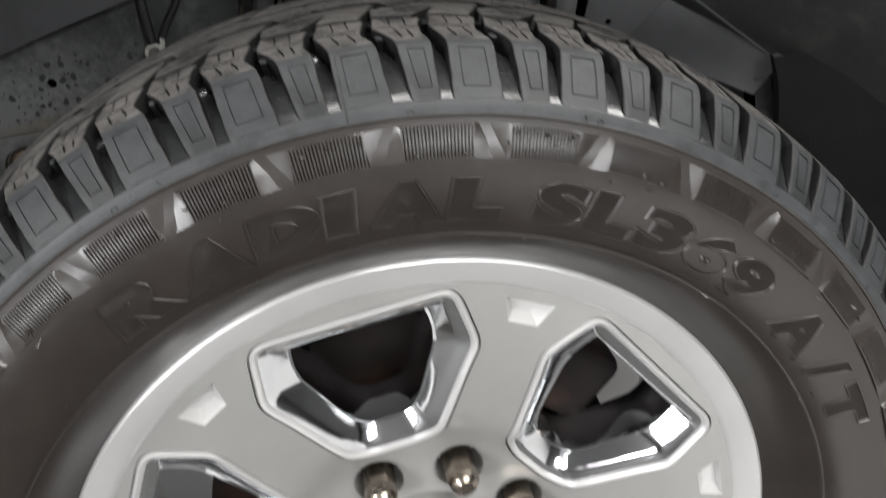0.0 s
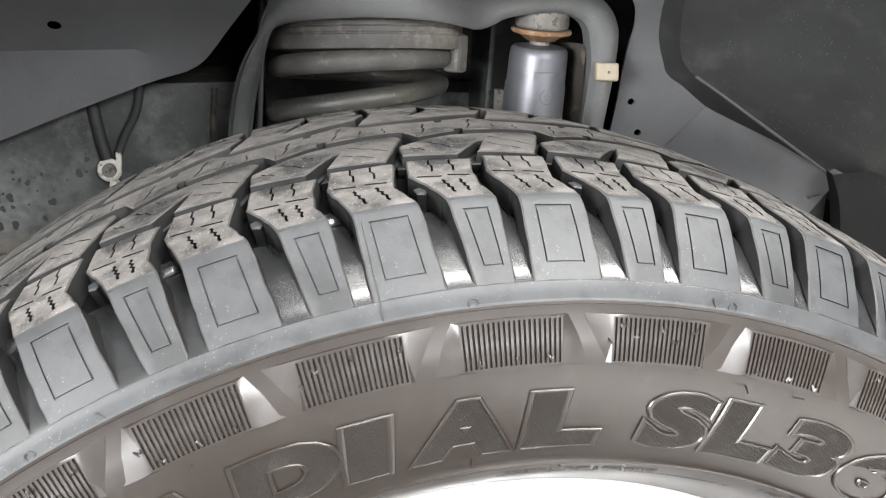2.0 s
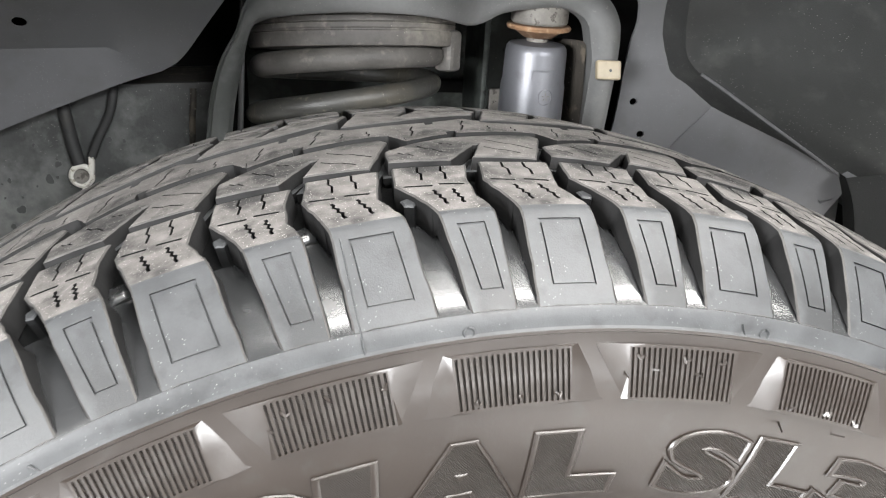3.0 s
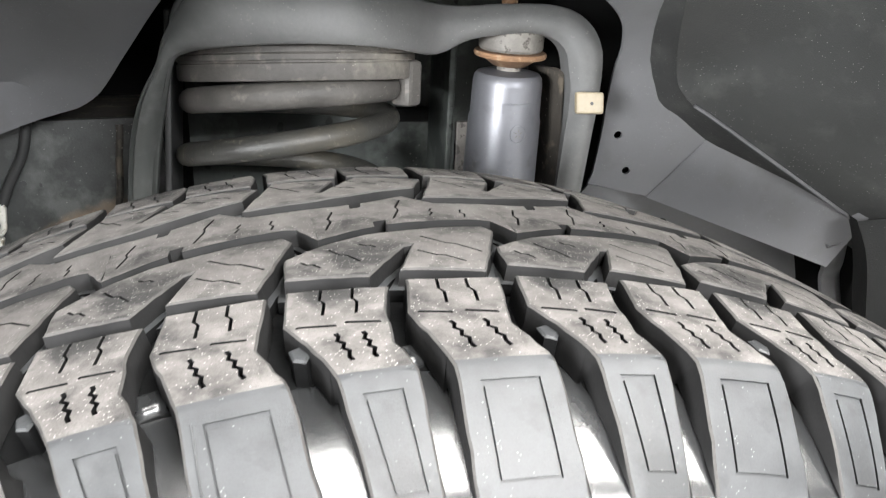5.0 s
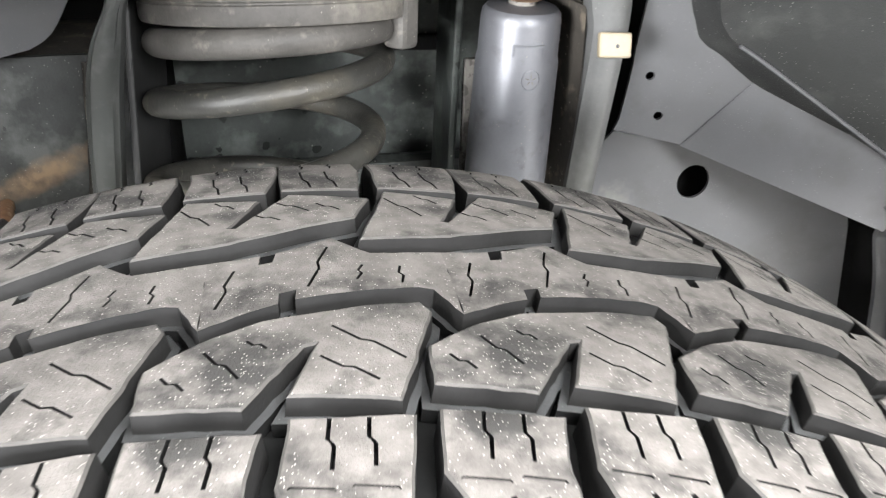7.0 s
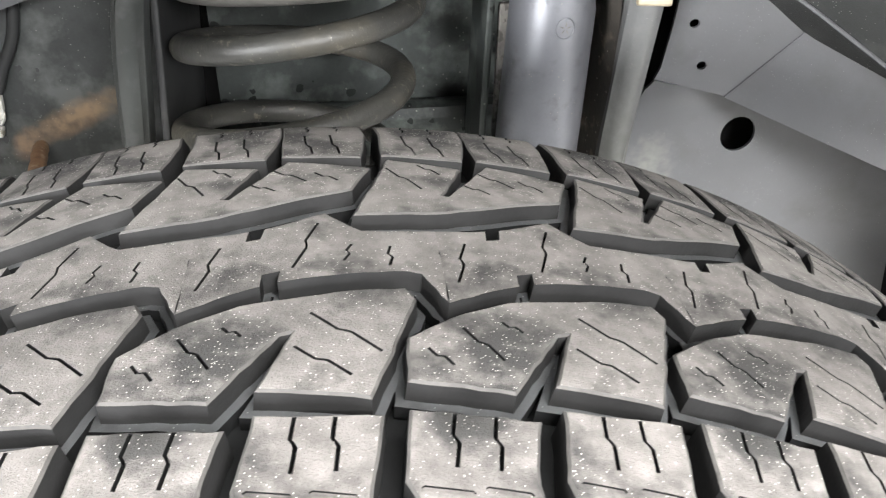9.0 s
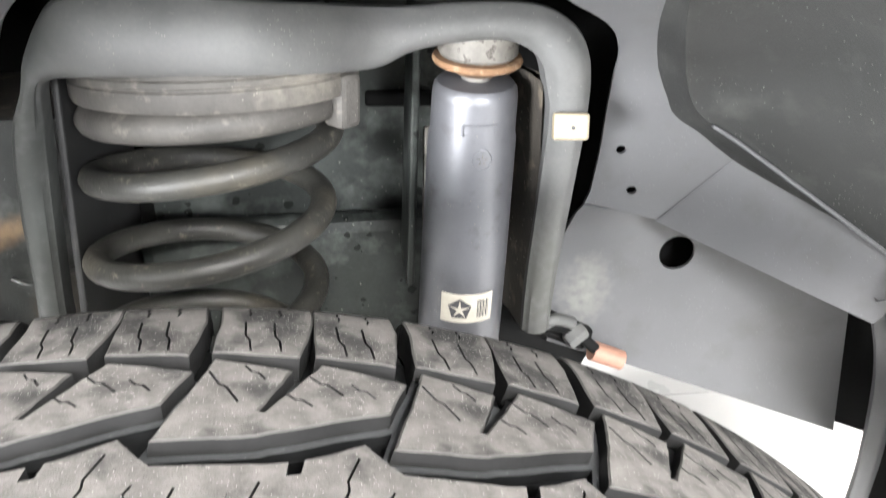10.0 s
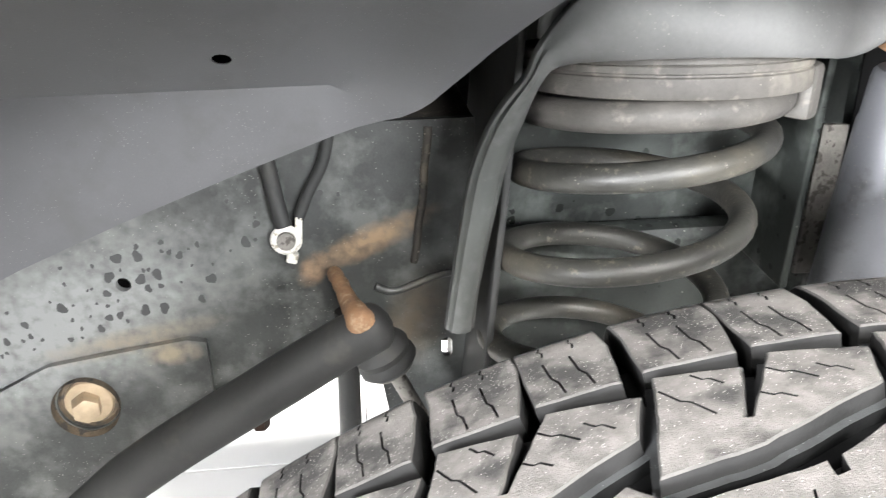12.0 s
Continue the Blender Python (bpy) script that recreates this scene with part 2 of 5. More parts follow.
M_MOUNT = material("weathered_grey_steel", (0.125, 0.117, 0.105), 0.65, metal=0.1, spread=0.45, scale=60, bump=0.4,
                   spot=(0.05, 0.044, 0.038), spot_scale=120, spot_at=0.54)
M_ZINC = material("yellow_zinc_bolt", (0.36, 0.28, 0.19), 0.5, metal=0.35, spread=0.25, scale=90, bump=0.2)
M_CUP = material("rusty_bolt_recess", (0.085, 0.064, 0.042), 0.8, spread=0.5, scale=70, grain=500, bump=0.5, bump_mm=0.8, spot=(0.03, 0.026, 0.022), spot_scale=90, spot_at=0.52)
M_WHITE = material("white_plastic", (0.46, 0.45, 0.41), 0.5, spread=0.15, scale=90, bump=0.1, spot=(0.2, 0.18, 0.14), spot_scale=200, spot_at=0.58)
M_CLIP = material("cream_plastic_clip", (0.225, 0.19, 0.13), 0.45, spread=0.15, scale=90, bump=0.1)
M_LABEL = material("paper_label", (0.36, 0.34, 0.29), 0.6, spread=0.15, scale=120, bump=0.05)
M_INK = plain("label_ink", (0.04, 0.04, 0.045), 0.6)
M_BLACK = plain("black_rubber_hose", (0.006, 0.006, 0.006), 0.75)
# Black for sheets that stand in for dark gaps, and for light blockers.
M_SHADE_BLACK = plain("shade_black", (0.006, 0.006, 0.006), 0.9)
M_TILE = material("pale_floor_tile", (0.45, 0.45, 0.445), 0.3, spread=0.04, scale=4, grain=90, bump=0.03, island=0.03)
# Dark of the tile joints, and of shaded floor put into the slab.
M_GROUT_SHADE = material("grout_and_shaded_floor", (0.075, 0.074, 0.072), 0.8, spread=0.25, scale=6, grain=120, bump=0.3, bump_mm=1.0)
M_WALL = material("grey_wall_paint", (0.10, 0.10, 0.10), 0.7, spread=0.03, scale=2, grain=150, bump=0.05)
M_COPPER = material("copper_brown_cover", (0.26, 0.14, 0.10), 0.55, spread=0.2, scale=60, bump=0.1)


# ---------------------------------------------------------------- helpers of this scene
def mesh_of(name, verts, faces, mats=(), mat_of=None, smooth=None):
    me = bpy.data.meshes.new(name)
    me.from_pydata([tuple(v) for v in verts], [], faces)
    for m in mats:
        me.materials.append(m)
    if mat_of:
        for p, k in zip(me.polygons, mat_of):
            p.material_index = k
    me.update()
    if smooth is not None:
        for p in me.polygons:
            p.use_smooth = smooth(p) if callable(smooth) else smooth
    return me


def fix_normals(me):
    bm = bmesh.new()
    bm.from_mesh(me)
    bmesh.ops.recalc_face_normals(bm, faces=bm.faces)
    bm.to_mesh(me)
    bm.free()
    return me


def part(name, me, parent=None, label="", mat=None):
    ob = new(name, me)
    if mat:
        me.materials.append(mat)
    if parent:
        ob.parent = parent
    if label:
        ob["label"] = label
    return ob


def thing(name, label, category, kind="", group=""):
    return tagged(new(name), label, category, group, kind)


def smooth_angle(me, degrees=35):
    for p in me.polygons:
        p.use_smooth = True
    me.set_sharp_from_angle(angle=radians(degrees))
    return me


def bevelled(bm, width, segments=2):
    bmesh.ops.recalc_face_normals(bm, faces=bm.faces)
    bmesh.ops.bevel(bm, geom=[e for e in bm.edges if len(e.link_faces) == 2 and e.calc_face_angle(0) > 0.5], offset=width,
                    segments=segments, profile=0.5, affect="EDGES", clamp_overlap=True)


def to_mesh(bm, name, mat=None, angle=35):
    bmesh.ops.recalc_face_normals(bm, faces=bm.faces)
    me = bpy.data.meshes.new(name)
    bm.to_mesh(me)
    bm.free()
    if mat:
        me.materials.append(mat)
    return smooth_angle(me, angle)


def box_mesh(name, size, mat, bevel=0.003, m=None):
    bm = bmesh.new()
    bmesh.ops.create_cube(bm, size=1, matrix=(m or Matrix()) @ Matrix.Diagonal((*size, 1)))
    if bevel:
        bevelled(bm, bevel)
    return to_mesh(bm, name, mat, 20)


def lathe(name, prof, mat, segments=64, axis="z", closed=False, angle=35, mats=None, mat_of=None):
    """prof: (radius, height) points. axis z or y."""
    verts, faces, mi = [], [], []
    n = len(prof)
    for i in range(segments):
        a = 2 * math.pi * i / segments
        for r, h in prof:
            verts.append((r * math.sin(a), h, r * math.cos(a)) if axis == "y" else (r * math.cos(a), r * math.sin(a), h))
    for i in range(segments):
        j = (i + 1) % segments
        for k in range(n if closed else n - 1):
            l = (k + 1) % n
            faces.append((i * n + k, j * n + k, j * n + l, i * n + l))
            mi.append(mat_of(prof[k], prof[l]) if mat_of else 0)
    me = fix_normals(mesh_of(name, verts, faces, mats or ((mat,) if mat else ()), mi))
    return smooth_angle(me, angle)


def sweep(name, path, radius, mat, sides=16, caps=True):
    """A tube of round section along a list of points. radius may be a list."""
    pts = [Vector(p) for p in path]
    verts, faces = [], []
    up = Vector((0, 0, 1))
    prev = None
    for i, p in enumerate(pts):
        d = (pts[min(i + 1, len(pts) - 1)] - pts[max(i - 1, 0)]).normalized()
        if prev is None:
            side = d.cross(up if abs(d.z) < 0.9 else Vector((1, 0, 0))).normalized()
        else:
            side = (prev - d * prev.dot(d)).normalized()
        prev = side
        other = d.cross(side)
        r = radius[i] if isinstance(radius, (list, tuple)) else radius
        for k in range(sides):
            a = 2 * math.pi * k / sides
            verts.append(p + r * (math.cos(a) * side + math.sin(a) * other))
    for i in range(len(pts) - 1):
        for k in range(sides):
            l = (k + 1) % sides
            faces.append((i * sides + k, i * sides + l, (i + 1) * sides + l, (i + 1) * sides + k))
    if caps:
        faces.append(tuple(range(sides)))
        faces.append(tuple((len(pts) - 1) * sides + k for k in range(sides)))
    return smooth_angle(fix_normals(mesh_of(name, verts, faces, (mat,) if mat else ())), 40)


def catmull(points, per=8):
    P = [Vector(p) for p in points]
    out = []
    for i in range(len(P) - 1):
        a, b, c, d = P[max(i - 1, 0)], P[i], P[i + 1], P[min(i + 2, len(P) - 1)]
        for k in range(per):
            t = k / per
            out.append(0.5 * (2 * b + (c - a) * t + (2 * a - 5 * b + 4 * c - d) * t * t + (3 * b - a - 3 * c + d) * t ** 3))
    return out + [P[-1]]


def inside(p, poly):
    x, y, c = p[0], p[1], False
    for i in range(len(poly)):
        (x1, y1), (x2, y2) = poly[i - 1], poly[i]
        if (y1 > y) != (y2 > y) and x < (x2 - x1) * (y - y1) / (y2 - y1) + x1:
            c = not c
    return c


def densify(poly, step, closed=True):
    out = []
    for i in range(len(poly) if closed else len(poly) - 1):
        a, b = Vector(poly[i]), Vector(poly[(i + 1) % len(poly)])
        n = max(1, int((b - a).length / step + 0.5))
        out += [tuple(a.lerp(b, k / n)) for k in range(n)]
    return out if closed else out + [tuple(poly[-1])]


def offset(poly, d):
    """poly moved inwards by d."""
    area = sum(poly[i - 1][0] * poly[i][1] - poly[i][0] * poly[i - 1][1] for i in range(len(poly)))
    s = 1 if area > 0 else -1
    out = []
    for i in range(len(poly)):
        a, b, c = Vector(poly[i - 1]), Vector(poly[i]), Vector(poly[(i + 1) % len(poly)])
        e, f = (b - a).normalized(), (c - b).normalized()
        n1, n2 = Vector((-e.y, e.x)) * s, Vector((-f.y, f.x)) * s
        n = n1 + n2
        n = n / max(0.45, n.dot(n1)) if n.length > 1e-6 else n1
        out.append(tuple(b + n * d))
    return out


def relief(name, outline, sunk, place, floor, mats, step=6.0, grid=8.0, chamfer=0.0, top_mat=None, side_mat=1, folds=(), draft=0.0, angle=30, ledge=None, edge_mat=None, wall_mat=None):
    """A solid on a curved surface. outline: polygon in the surface's own (u, v); sunk: list of (polygon, depth, material) cut into it;
    place(u, v, h) gives the point h above the surface; floor(u, v) how deep the sides go; folds: values of v that get an edge."""
    rim = densify(outline, step)
    inner = densify(offset(outline, chamfer), step) if chamfer else rim
    if chamfer and len(inner) != len(rim):
        inner = offset(rim, chamfer)
    pts, edges = [], []

    def ring(poly, closed=True):
        k = len(pts)
        pts.extend(Vector(p) for p in poly)
        n = len(poly)
        edges.extend((k + i, k + (i + 1) % n) for i in range(n if closed else n - 1))

    ring(inner)
    polys = []
    for poly, depth, mat in sunk:
        p = densify(poly, step)
        polys.append((p, depth, mat))
        ring(p)
    us, vs = [p[0] for p in outline], [p[1] for p in outline]
    for f in folds:
        xs = sorted(a[0] + (b[0] - a[0]) * (f - a[1]) / (b[1] - a[1]) for a, b in zip(inner, inner[1:] + inner[:1]) if (a[1] - f) * (b[1] - f) < 0)
        if len(xs) == 2:
            n = max(2, int((xs[1] - xs[0]) / step))
            ring([(xs[0] + (xs[1] - xs[0]) * k / n, f) for k in range(n + 1)], False)
    nu, nv = max(2, int((max(us) - min(us)) / grid)), max(2, int((max(vs) - min(vs)) / grid))
    for i in range(1, nu):
        for j in range(1, nv):
            p = (min(us) + (max(us) - min(us)) * i / nu, min(vs) + (max(vs) - min(vs)) * j / nv)
            if inside(p, inner):
                pts.append(Vector(p))
    v2, _, f2, _, _, _ = delaunay_2d_cdt(pts, edges, [], 0, 1e-5)
    verts, faces, mi, index = [], [], [], {}

    def vert(k, h):
        key = (k, round(h, 4))
        if key not in index:
            index[key] = len(verts)
            verts.append(place(v2[k].x, v2[k].y, h))
        return index[key]

    side = {}
    for f in f2:
        c = sum((v2[k] for k in f), Vector((0, 0))) / len(f)
        if not inside(c, inner):
            continue
        h, m = 0.0, (top_mat(c.x, c.y) if top_mat else 0)
        for poly, depth, mat in polys:
            if inside(c, poly):
                h, m = -depth, mat
        faces.append(tuple(vert(k, h) for k in f)), mi.append(m)
        for a, b in zip(f, (*f[1:], f[0])):
            side.setdefault((min(a, b), max(a, b)), []).append((h, a, b))
    for (a, b), use in side.items():
        if len(use) == 2 and use[0][0] != use[1][0]:
            hi, lo = max(use[0][0], use[1][0]), min(use[0][0], use[1][0])
            faces.append((vert(a, hi), vert(b, hi), vert(b, lo), vert(a, lo))), mi.append(side_mat)
    # chamfer and outer sides
    n = len(rim)
    k0 = len(verts)
    outer = offset(rim, -draft) if draft else rim
    rows = [[place(*q, 0.0) for q in inner], [place(*q, -chamfer * 0.8) for q in rim]]
    if ledge:
        deep = [min(ledge[0], 0.75 * floor(*q)) for q in rim]
        out = offset(rim, -draft - ledge[1])
        rows += [[place(*q, -d) for q, d in zip(outer, deep)], [place(*q, -d - 0.25) for q, d in zip(out, deep)], [place(*q, -floor(*r)) for q, r in zip(out, rim)]]
    else:
        rows.append([place(*q, -floor(*r)) for q, r in zip(outer, rim)])
    for row in rows:
        verts.extend(row)
    for k in range(0 if chamfer else 1, len(rows) - 1):
        for i in range(n):
            j = (i + 1) % n
            faces.append((k0 + k * n + i, k0 + k * n + j, k0 + (k + 1) * n + j, k0 + (k + 1) * n + i))
            mi.append(2 if ledge and k == 2 and len(mats) > 2 else wall_mat if k == 1 and wall_mat is not None else side_mat if k else edge_mat if edge_mat is not None else top_mat(*inner[i]) if top_mat else 0)
    me = mesh_of(name, verts, faces, mats, mi)
    bm = bmesh.new()
    bm.from_mesh(me)
    bmesh.ops.remove_doubles(bm, verts=bm.verts, dist=2e-5)
    bmesh.ops.recalc_face_normals(bm, faces=bm.faces)
    bm.to_mesh(me)
    bm.free()
    return smooth_angle(me, angle)


def plate(name, outline, holes, place, thick, mat, step=0.02, grid=0.02, creases=(), angle=30):
    """A sheet with openings that go through it. place(u, v, h)."""
    rims = [densify(outline, step)] + [densify(h, step) for h in holes]
    pts, edges = [], []
    for poly in rims:
        k, n = len(pts), len(poly)
        pts.extend(Vector(p) for p in poly)
        edges.extend((k + i, k + (i + 1) % n) for i in range(n))
    for line in creases:
        d = densify(line, step, False)
        k = len(pts)
        pts.extend(Vector(p) for p in d)
        edges.extend((k + i, k + i + 1) for i in range(len(d) - 1))
    us, vs = [p[0] for p in outline], [p[1] for p in outline]
    nu, nv = max(2, int((max(us) - min(us)) / grid)), max(2, int((max(vs) - min(vs)) / grid))
    for i in range(1, nu):
        for j in range(1, nv):
            p = (min(us) + (max(us) - min(us)) * i / nu, min(vs) + (max(vs) - min(vs)) * j / nv)
            if inside(p, rims[0]) and not any(inside(p, h) for h in rims[1:]):
                pts.append(Vector(p))
    v2, _, f2, _, _, _ = delaunay_2d_cdt(pts, edges, [], 0, 1e-6)
    n = len(v2)
    verts = [place(v.x, v.y, 0.0) for v in v2] + [place(v.x, v.y, -thick) for v in v2]
    faces, side = [], {}
    for f in f2:
        c = sum((v2[k] for k in f), Vector((0, 0))) / len(f)
        if inside(c, rims[0]) and not any(inside(c, h) for h in rims[1:]):
            faces.append(tuple(f)), faces.append(tuple(k + n for k in reversed(f)))
            for a, b in zip(f, (*f[1:], f[0])):
                side.setdefault((min(a, b), max(a, b)), []).append((a, b))
    for use in side.values():
        if len(use) == 1:
            a, b = use[0]
            faces.append((b, a, a + n, b + n))
    me = fix_normals(mesh_of(name, verts, faces, (mat,)))
    return smooth_angle(me, angle)


def arc(cx, cy, r, a0, a1, n=8):
    return [(cx + r * math.cos(radians(a0 + (a1 - a0) * k / n)), cy + r * math.sin(radians(a0 + (a1 - a0) * k / n))) for k in range(n + 1)]


def circle(cx, cy, r, n=24):
    return arc(cx, cy, r, 0, 360 - 360 / n, n - 1)


# ---------------------------------------------------------------- the room
def room():
    slab = box_mesh("floor", (16, 16, 0.1), M_GROUT_SHADE, 0, Matrix.Translation((0, 0, -0.056)))
    fl = tagged(part("floor", slab), "floor slab with pale tiles, left bare and dark at front left for shade", "floor", kind="structure")
    tile = box_mesh("tile", (0.598, 0.598, 0.006), M_TILE, 0.0015, Matrix.Translation((0, 0, -0.003)))
    # No tiles at front left: the dark slab stands for floor in shade.
    for i in range(-7, 8):
        for j in range(0 if i < 1 else -9, 8):
            part("tile", tile, fl).matrix_basis = pose(0.1 + 0.6 * i, 0.2 + 0.6 * j, 0)
    for name, size, at in (("wall_north", (16, 0.1, 3.6), (0, 8.05, 1.75)), 
                           ("wall_east", (0.1, 14.1, 3.6), (8.05, 1.0, 1.75)), ("wall_west", (0.1, 14.1, 3.6), (-8.05, 1.0, 1.75)),
                           ("ceiling", (16.2, 16.2, 0.1), (0, 0, 3.6))):
        me = box_mesh(name, size, M_WALL, 0, Matrix.Translation(at))
        tagged(part(name, me), "plain dark grey painted " + name.split("_")[0], name.split("_")[0], kind="structure")
    # Openings made up to let frontal fill light in; none is known here.
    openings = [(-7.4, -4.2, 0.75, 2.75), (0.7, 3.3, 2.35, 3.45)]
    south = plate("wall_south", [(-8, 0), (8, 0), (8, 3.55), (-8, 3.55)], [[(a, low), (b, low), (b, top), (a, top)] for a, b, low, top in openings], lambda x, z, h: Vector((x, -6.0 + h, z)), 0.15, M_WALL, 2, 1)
    tagged(part("wall_south", south), "plain dark grey painted wall with two openings added for fill lights", "wall", kind="structure")
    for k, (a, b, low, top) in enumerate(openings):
        win = tagged(new("window_%d" % (k + 1)), "unseen window added to hold a fill light, with a slim grey frame", "window", kind="structure")
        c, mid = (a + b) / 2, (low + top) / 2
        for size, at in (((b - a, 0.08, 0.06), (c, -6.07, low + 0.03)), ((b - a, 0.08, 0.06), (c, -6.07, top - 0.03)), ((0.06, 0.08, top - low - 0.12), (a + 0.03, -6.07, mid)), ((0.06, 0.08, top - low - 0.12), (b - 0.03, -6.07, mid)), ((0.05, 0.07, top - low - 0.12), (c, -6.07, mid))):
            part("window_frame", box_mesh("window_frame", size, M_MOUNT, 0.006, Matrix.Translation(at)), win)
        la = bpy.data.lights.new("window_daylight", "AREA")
        la.shape, la.size, la.size_y, la.energy, la.color = "RECTANGLE", b - a - 0.1, top - low - 0.15, FILL_OPENING_W[k], (0.97, 0.98, 1.0)
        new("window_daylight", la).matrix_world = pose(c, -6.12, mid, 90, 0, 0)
    # Unseen panels: two beside the truck follow reflections, the rest are added fill.
    for x, y, watts in ((-4.6, -3.4, 620), (2.4, -0.55, 150), (0.2, -0.55, 80), (1.6, -2.6, 360), (0.6, -4.2, 430), (2.6, 3.4, 330), (-2.2, 4.2, 1800)):
        lamp = thing("ceiling_light", "slim white ceiling panel, unseen, placed for the light it gives", "ceiling light", group="panel lights")
        lamp.matrix_basis = pose(x, y, 3.55)
        fr = bmesh.new()
        for sx, sy, px, py in ((1.9, 0.03, 0, 0.315), (1.9, 0.03, 0, -0.315), (0.03, 0.6, 0.935, 0), (0.03, 0.6, -0.935, 0)):
            bmesh.ops.create_cube(fr, size=1, matrix=Matrix.Translation((px, py, -0.03)) @ Matrix.Diagonal((sx, sy, 0.05, 1)))
        part("frame", to_mesh(fr, "frame", M_WALL), lamp)
        ceiling_lamp(x, y, 3.51, 1.8, 0.58, watts)


room()

# ---------------------------------------------------------------- the wheel
HUB = Vector((0, 0, 0.4215))
PITCHES = 38
PITCH = 360 / PITCHES
MM = 7.386          # millimetres of tread per degree
V0, V1 = 106.0, 143.0


def crown(y):
    return 423.2 - 7.5 * (abs(y) / 104) ** 2.6


ROUND = 3.6


def tread_section(a):
    """Across the tread and down the shoulder with a sharp corner: place and normal."""
    if a <= V0:
        n = Vector((-(crown(a + 0.5) - crown(a - 0.5)), 1)).normalized()
        return Vector((a, crown(a))), n
    f = (a - V0) / (V1 - V0)
    return Vector((V0 + 24.5 * f + 1.6 * math.sin(math.pi * f), crown(V0) + (386.0 - crown(V0)) * f)), Vector((0.80, 0.60))


def tread_point(deg, v, h):
    """A point of the tread: degrees round the wheel, millimetres across it (past V0 down the shoulder), millimetres above it."""
    s = -1 if v < 0 else 1
    a = abs(v)
    if abs(a - V0) < ROUND:
        f = (a - V0 + ROUND) / (2 * ROUND)
        (p0, n0), (p1, _), (p2, n2) = tread_section(V0 - ROUND), tread_section(V0), tread_section(V0 + ROUND)
        p, n = p0 * (1 - f) ** 2 + p1 * 2 * f * (1 - f) + p2 * f * f, n0.lerp(n2, f).normalized()
    else:
        p, n = tread_section(a)
    y, r = p + n * h
    if s > 0:
        y += far_wide(a)
    t = radians(deg)
    return Vector((r * math.sin(t), s * y, r * math.cos(t))) / 1000


def far_wide(a):
    """The inboard shoulder stands a little wider than the outboard one."""
    return 6.5 * min(1.0, max(0.0, (a - 84) / 22))


def tread_floor(v):
    a = abs(v)
    return 10.0 if a < 92 else 10.0 + (13.0 - 10.0) * (a - 92) / 14 if a < V0 else max(0.6, 13.0 * (1 - (a - V0) / (V1 - V0 - 3)))


def uv(points):
    return [(d * MM, v) for d, v in points]


def uneven(poly, much):
    """The outline with slightly worn, uneven edges."""
    rng = random.Random(len(poly))
    ends = {(round(poly[k][0], 3), round(poly[k][1], 3)) for k in range(len(poly)) if abs(poly[k][0] - poly[k - 1][0]) < 1e-6 or abs(poly[k][0] - poly[(k + 1) % len(poly)][0]) < 1e-6}
    return [p if (round(p[0], 3), round(p[1], 3)) in ends else (p[0] + rng.uniform(-much, much), p[1] + rng.uniform(-much, much)) for p in densify(poly, 4.0)]


def zigzag(a, b, width=0.85, kick=1.5):
    """A thin sipe with a kink in the middle, from a to b (degrees, millimetres)."""
    A, B = Vector((a[0] * MM, a[1])), Vector((b[0] * MM, b[1]))
    d = (B - A).normalized()
    n = Vector((-d.y, d.x))
    j = n * kick
    mid = [A - j / 2, A.lerp(B, 0.42) - j / 2, A.lerp(B, 0.5) + j * 0.15, A.lerp(B, 0.56) + j / 2, B + j / 2]
    return [tuple(p + n * width / 2) for p in mid] + [tuple(p - n * width / 2) for p in reversed(mid)]


def wavy(a, b, width=1.35, kick=1.25):
    """A wide wavy sipe with three bends."""
    A, B = Vector((a[0] * MM, a[1])), Vector((b[0] * MM, b[1]))
    d = (B - A).normalized()
    n = Vector((-d.y, d.x))
    mid = [A.lerp(B, f) + n * kick * k for f, k in ((0, 0.3), (0.14, 0.45), (0.26, -0.45), (0.4, 0.5), (0.55, -0.45), (0.68, 0.45), (0.84, -0.4), (1, -0.3))]
    return [tuple(p + n * width / 2) for p in mid] + [tuple(p - n * width / 2) for p in reversed(mid)]


def slot(a, b, width=1.3):
    """A straight shallow slot."""
    A, B = Vector((a[0] * MM, a[1])), Vector((b[0] * MM, b[1]))
    n = Vector((-(B - A).y, (B - A).x)).normalized() * width / 2
    e = (B - A).normalized() * width / 2
    return [tuple(A + n), tuple(A - e), tuple(A - n), tuple(B - n), tuple(B + e), tuple(B + n)]


def block_mesh(name, points, sipes, panel=None, waves=(), slots=(), ledge=None):
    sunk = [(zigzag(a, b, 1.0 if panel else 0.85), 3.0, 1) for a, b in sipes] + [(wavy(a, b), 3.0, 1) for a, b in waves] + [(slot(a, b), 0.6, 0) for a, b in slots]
    if panel:
        line = uv(panel)
        inner = offset(line, 0.75)
        inner = [(u, v - 0.8) if k < 2 else (u, v) for k, (u, v) in enumerate(inner)]
        sunk += [(line, 0.8, 2), (inner, 0.0, 2)]
    return relief(name, uneven(uv(points), 0.3), sunk, lambda u, v, h: tread_point(u / MM, v, h), lambda u, v: tread_floor(v), (M_TREAD, M_GROOVE_SHADE, M_SHOULDER, M_EDGE_SHADE, M_WORN),
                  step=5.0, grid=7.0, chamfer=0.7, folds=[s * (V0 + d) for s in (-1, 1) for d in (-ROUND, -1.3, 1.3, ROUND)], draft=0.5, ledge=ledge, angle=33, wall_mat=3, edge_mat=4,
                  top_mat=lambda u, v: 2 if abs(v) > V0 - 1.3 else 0)


